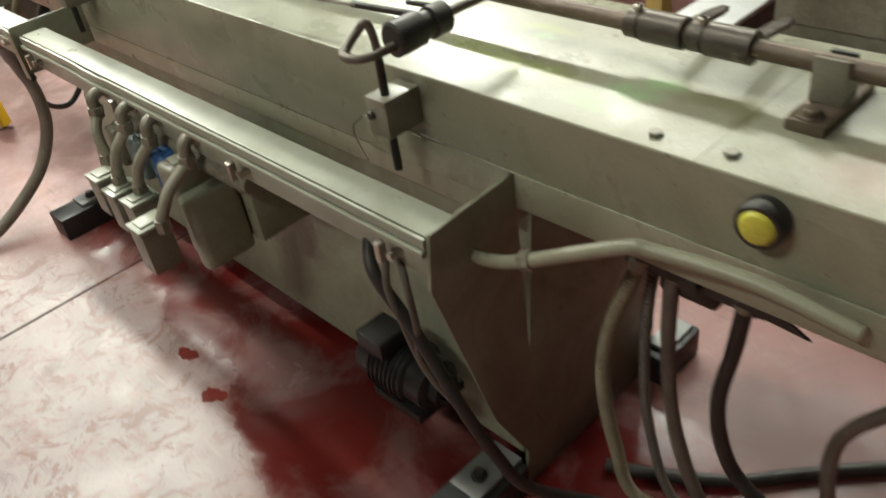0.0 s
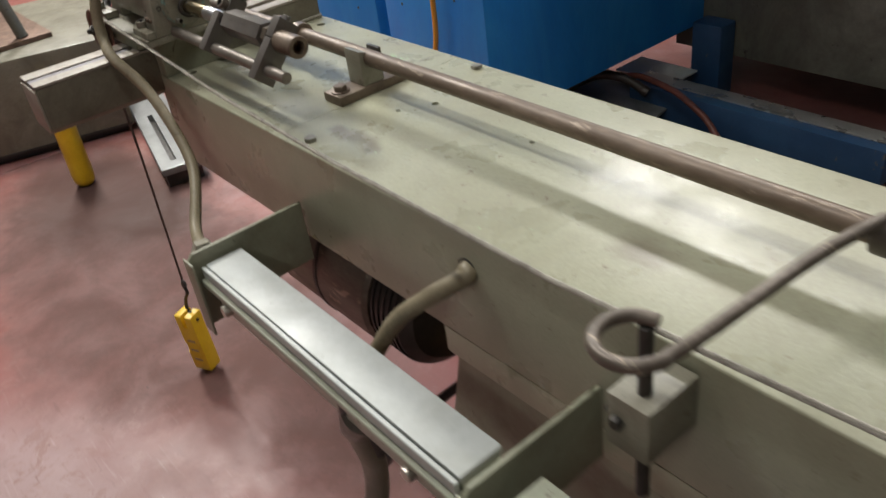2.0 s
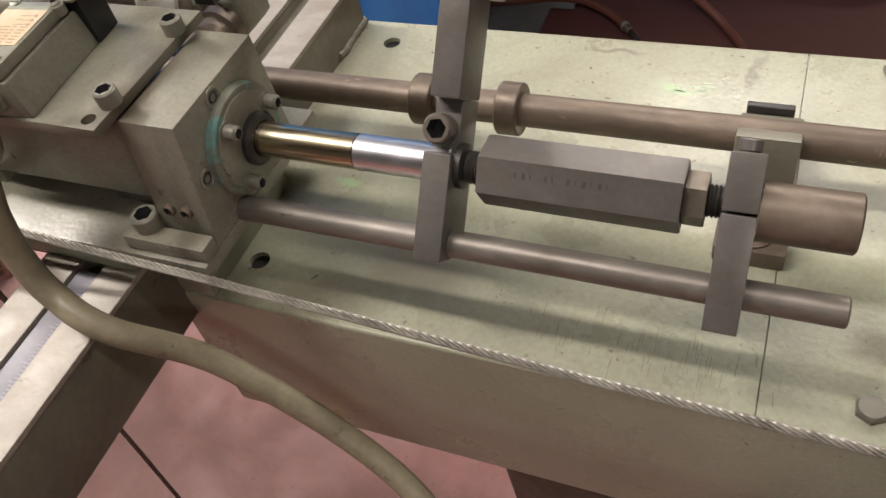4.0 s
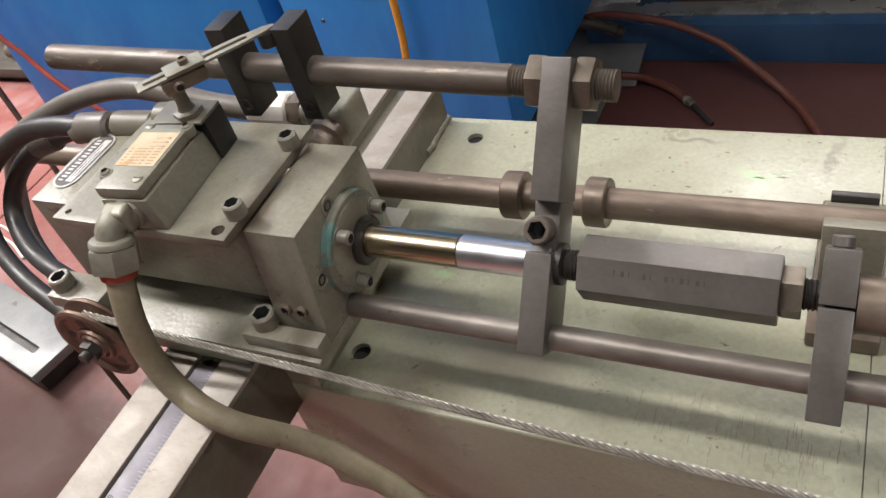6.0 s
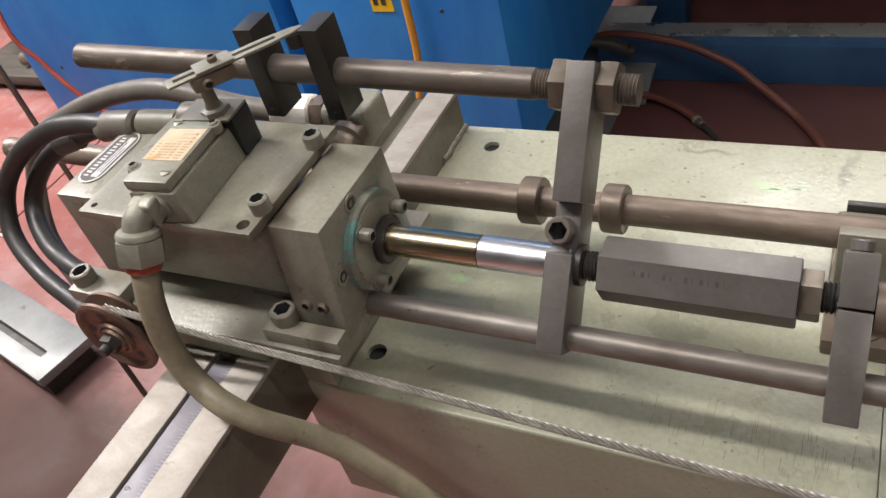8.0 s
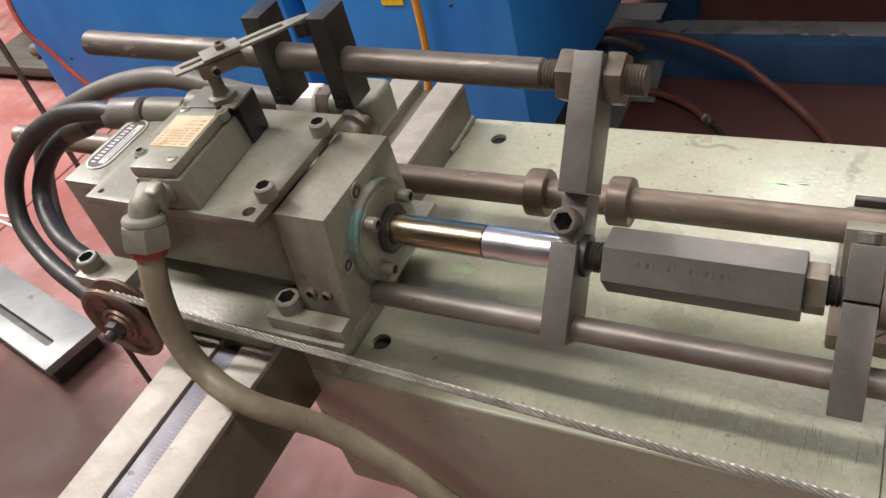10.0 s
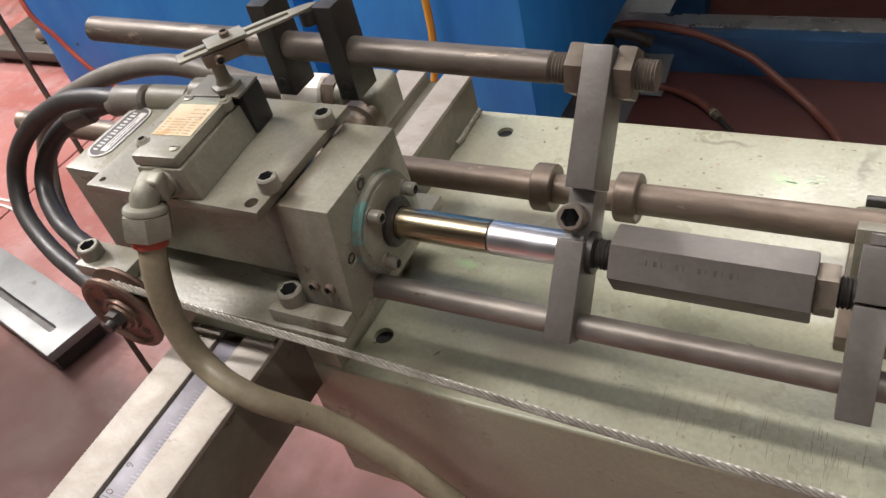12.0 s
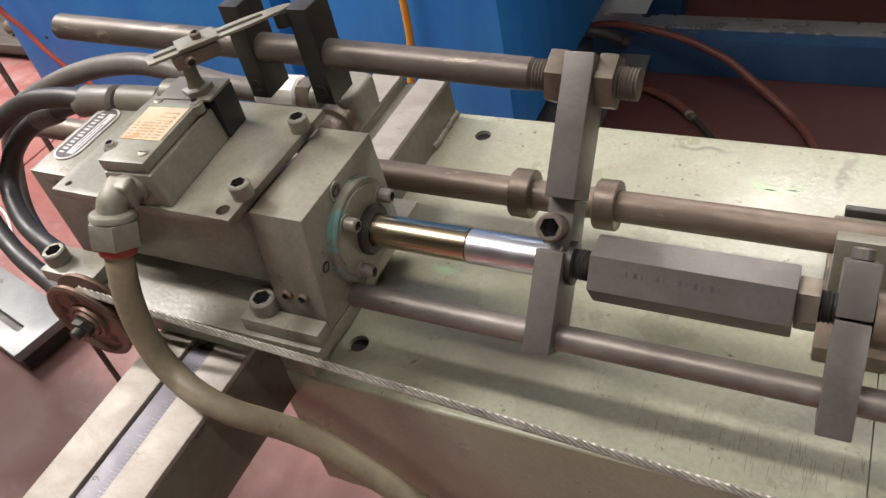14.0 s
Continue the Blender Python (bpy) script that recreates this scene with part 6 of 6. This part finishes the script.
part("mounting_rail", block((1.99, 0.3665, 0.752), (2.137, 0.42, 0.781), 0.002), COLLAR, jb2, "brown steel mounting rail")
rr2 = thing("rear_rod_clamp", (1.27, 0.46, 0.77), "dark parallel rods held in a steel clamp behind the bed", "rod clamp")
for p, q in (((1.085, 0.503, 0.775), (1.505, 0.474, 0.775)), ((1.136, 0.472, 0.774), (1.48, 0.448, 0.774))):
    part("rod", rod(bmesh.new(), p, q, 0.0052, 16, 0.001), RUSTY, rr2)
part("clamp", lathe(bmesh.new(), (1.245, 0.488, 0.782), (1, -0.09, 0), [(0, 0.024), (0.002, 0.026), (0.05, 0.026), (0.052, 0.024)], 24), RUBBED, rr2)
part("clamp_bracket", block((1.255, 0.3665, 0.765), (1.285, 0.47, 0.774), 0.002), DARKSTEEL, rr2)
part("rail", block((1.0, 0.366, 0.745), (1.6, 0.38, 0.764), 0.002), DARKSTEEL, rr2)

# ---- beyond the cylinder's end ----
sp = thing("slotted_plate", (-2.0, 0.38, 0.0), "thick grey steel plate with a long slot lying on blocks", "plate")
SPM = pose(-1.61, 0.355, 0, 0, 0, -13)
slot = [block((-0.56, -0.031, 0.0), (-0.062, -0.01, 0.2), 0.008)]
part("plate", turn(carved(block((-0.8, -0.076, 0.055), (0.0, 0.076, 0.08), 0.002), slot), SPM), PLATE, sp)
part("support", turn(block((-0.76, -0.066, 0.0), (-0.022, 0.064, 0.0545), 0.004), SPM), DARKSTEEL, sp)
lc = thing("grey_cabinet", (-2.262, 0.425, 0.0), "grey painted steel cabinet on a dark plinth beyond the cross rail", "cabinet")
LC = pose(-2.262, 0.425, 0, 0, 0, -16.9)
part("body", turn(block((-0.9, -1.8, 0.03), (0.0, 0.0, 0.4), 0.01), LC), DARKENED_GREY, lc)
part("plinth", turn(block((-0.86, -1.76, 0.0), (-0.025, -0.03, 0.0295), 0.004), LC), BLACK, lc, "black recessed plinth")
part("kick_seam", turn(block((0.0005, -1.79, 0.031), (0.003, -0.01, 0.042), 0.001), LC), DARKSTEEL, lc, "dark folded bottom seam")
rack = thing("pipe_rack", (-2.8, -0.2, 0.38), "rusty brown pipes and rods stood on the grey cabinet", "pipe rack")
part("rack_tray", block((-3.1, -0.9, 0.4005), (-2.5, 0.3, 0.42), 0.003), RUSTY, rack)
rnd = random.Random(21)
for k in range(16):
    x, y, hgt, r = rnd.uniform(-2.95, -2.52), -0.85 + 0.07 * k, rnd.uniform(0.5, 0.95), rnd.uniform(0.012, 0.03)
    part("pipe", rod(bmesh.new(), (x, y, 0.4205), (x + rnd.uniform(-0.08, 0.08), y + rnd.uniform(-0.12, 0.12), 0.42 + hgt), r, 14, 0.002), (RUSTY, COLLAR, DARKSTEEL, MACHGREY)[k % 4], rack)
solo("red_brace_rod", sweep(bmesh.new(), [(-2.0, 0.985, 0.85), (-1.947, 0.9, 0.622), (-1.895, 0.9, 0.522), (-1.822, 0.9, 0.423), (-1.7, 0.92, 0.28), (-1.5, 0.93, 0.007)], 0.0065, 12), RED, "thin dark red rod leaning on the blue machine", "rod")
solo("brown_stay_rod", rod(bmesh.new(), (-1.6, 0.62, 0.95), (-1.58, 0.6, 0.005), 0.006, 12), COLLAR, "thin brown steel stay rod standing on the floor", "rod")
pal = thing("pipe_pallet", (-2.75, 1.68, 0.0), "low board stacked with rusty bent pipes", "pallet")
part("board", block((-3.3, 1.3, 0.03), (-2.62, 1.9, 0.07), 0.006), WOOD, pal)
part("runner", block((-3.25, 1.33, 0.0), (-2.66, 1.42, 0.0295), 0.004), WOOD, pal)
part("bin", block((-3.2, 1.6, 0.0705), (-2.64, 1.88, 0.3), 0.01), BLACK, pal, "black bin")
part("shelf_edge", block((-3.3, 1.45, 0.301), (-2.6, 1.9, 0.33), 0.004), WALL, pal, "white board")
for k, pts in enumerate(([(-2.9, 1.4, 0.09), (-2.75, 1.42, 0.2), (-2.62, 1.45, 0.28), (-2.55, 1.5, 0.2)], [(-3.0, 1.38, 0.1), (-2.8, 1.4, 0.12), (-2.6, 1.43, 0.2), (-2.45, 1.5, 0.25)], [(-2.7, 1.5, 0.1), (-2.66, 1.48, 0.24), (-2.58, 1.46, 0.25), (-2.52, 1.48, 0.12)])):
    part("bent_pipe", sweep(bmesh.new(), pts, 0.028, 12), (RUSTY, COLLAR, REDHOSE)[k], pal)
pal.location.y += 0.18
solo("white_cord", sweep(bmesh.new(), [(-2.7, 0.76, 0.004), (-2.43, 0.772, 0.004), (-2.31, 0.766, 0.004), (-2.2, 0.728, 0.004), (-2.1, 0.66, 0.004), (-2.215, 0.712, 0.004), (-2.41, 0.75, 0.004), (-2.7, 0.72, 0.004)], 0.004, 8), WHITE, "thin white cord lying doubled on the floor", "cord")
solo("rag", prism(bmesh.new(), [(-1.76, 1.02), (-1.6, 1.0), (-1.55, 1.09), (-1.68, 1.14), (-1.8, 1.1)], "z", 0.001, 0.05, 0.02), WHITE, "crumpled pale rag on the floor", "rag")

# ---- motor slung under the bed ----
um = thing("slung_motor", (0.0, 0.15, 0.54), "grey-brown electric motor slung under the bed", "motor")
MC = (0.132, 0.515)
part("shell", lathe(bmesh.new(), (-0.215, *MC), (1, 0, 0), [(0, 0.045), (0.008, 0.08), (0.026, 0.105), (0.055, 0.117), (0.33, 0.118), (0.338, 0.112)], 40), RODGREY, um, "grey-brown rounded motor shell")
part("shell_seam", lathe(bmesh.new(), (-0.03, *MC), (1, 0, 0), [(0, 0.117), (0.002, 0.1195), (0.01, 0.1195), (0.012, 0.117)], 40), DARKSTEEL, um)
part("fan_cowl", lathe(bmesh.new(), (0.1235, *MC), (1, 0, 0), [(0, 0.1), (0.005, 0.108), (0.075, 0.108), (0.09, 0.09), (0.09, 0.02)], 36), DARKSTEEL, um, "dark fan cowl")
for k in range(5):
    part("cowl_rib", lathe(bmesh.new(), (0.13 + 0.014 * k, *MC), (1, 0, 0), [(0, 0.111), (0.005, 0.111)], 36), BLACK, um)
part("hanger", block((-0.2, 0.09, 0.6), (0.06, 0.21, 0.6395), 0.003), DARK_PAINT, um)
part("terminal_box", block((0.226, 0.11, 0.42), (0.262, 0.17, 0.47), 0.004), YELLOW, um, "yellow terminal cover")
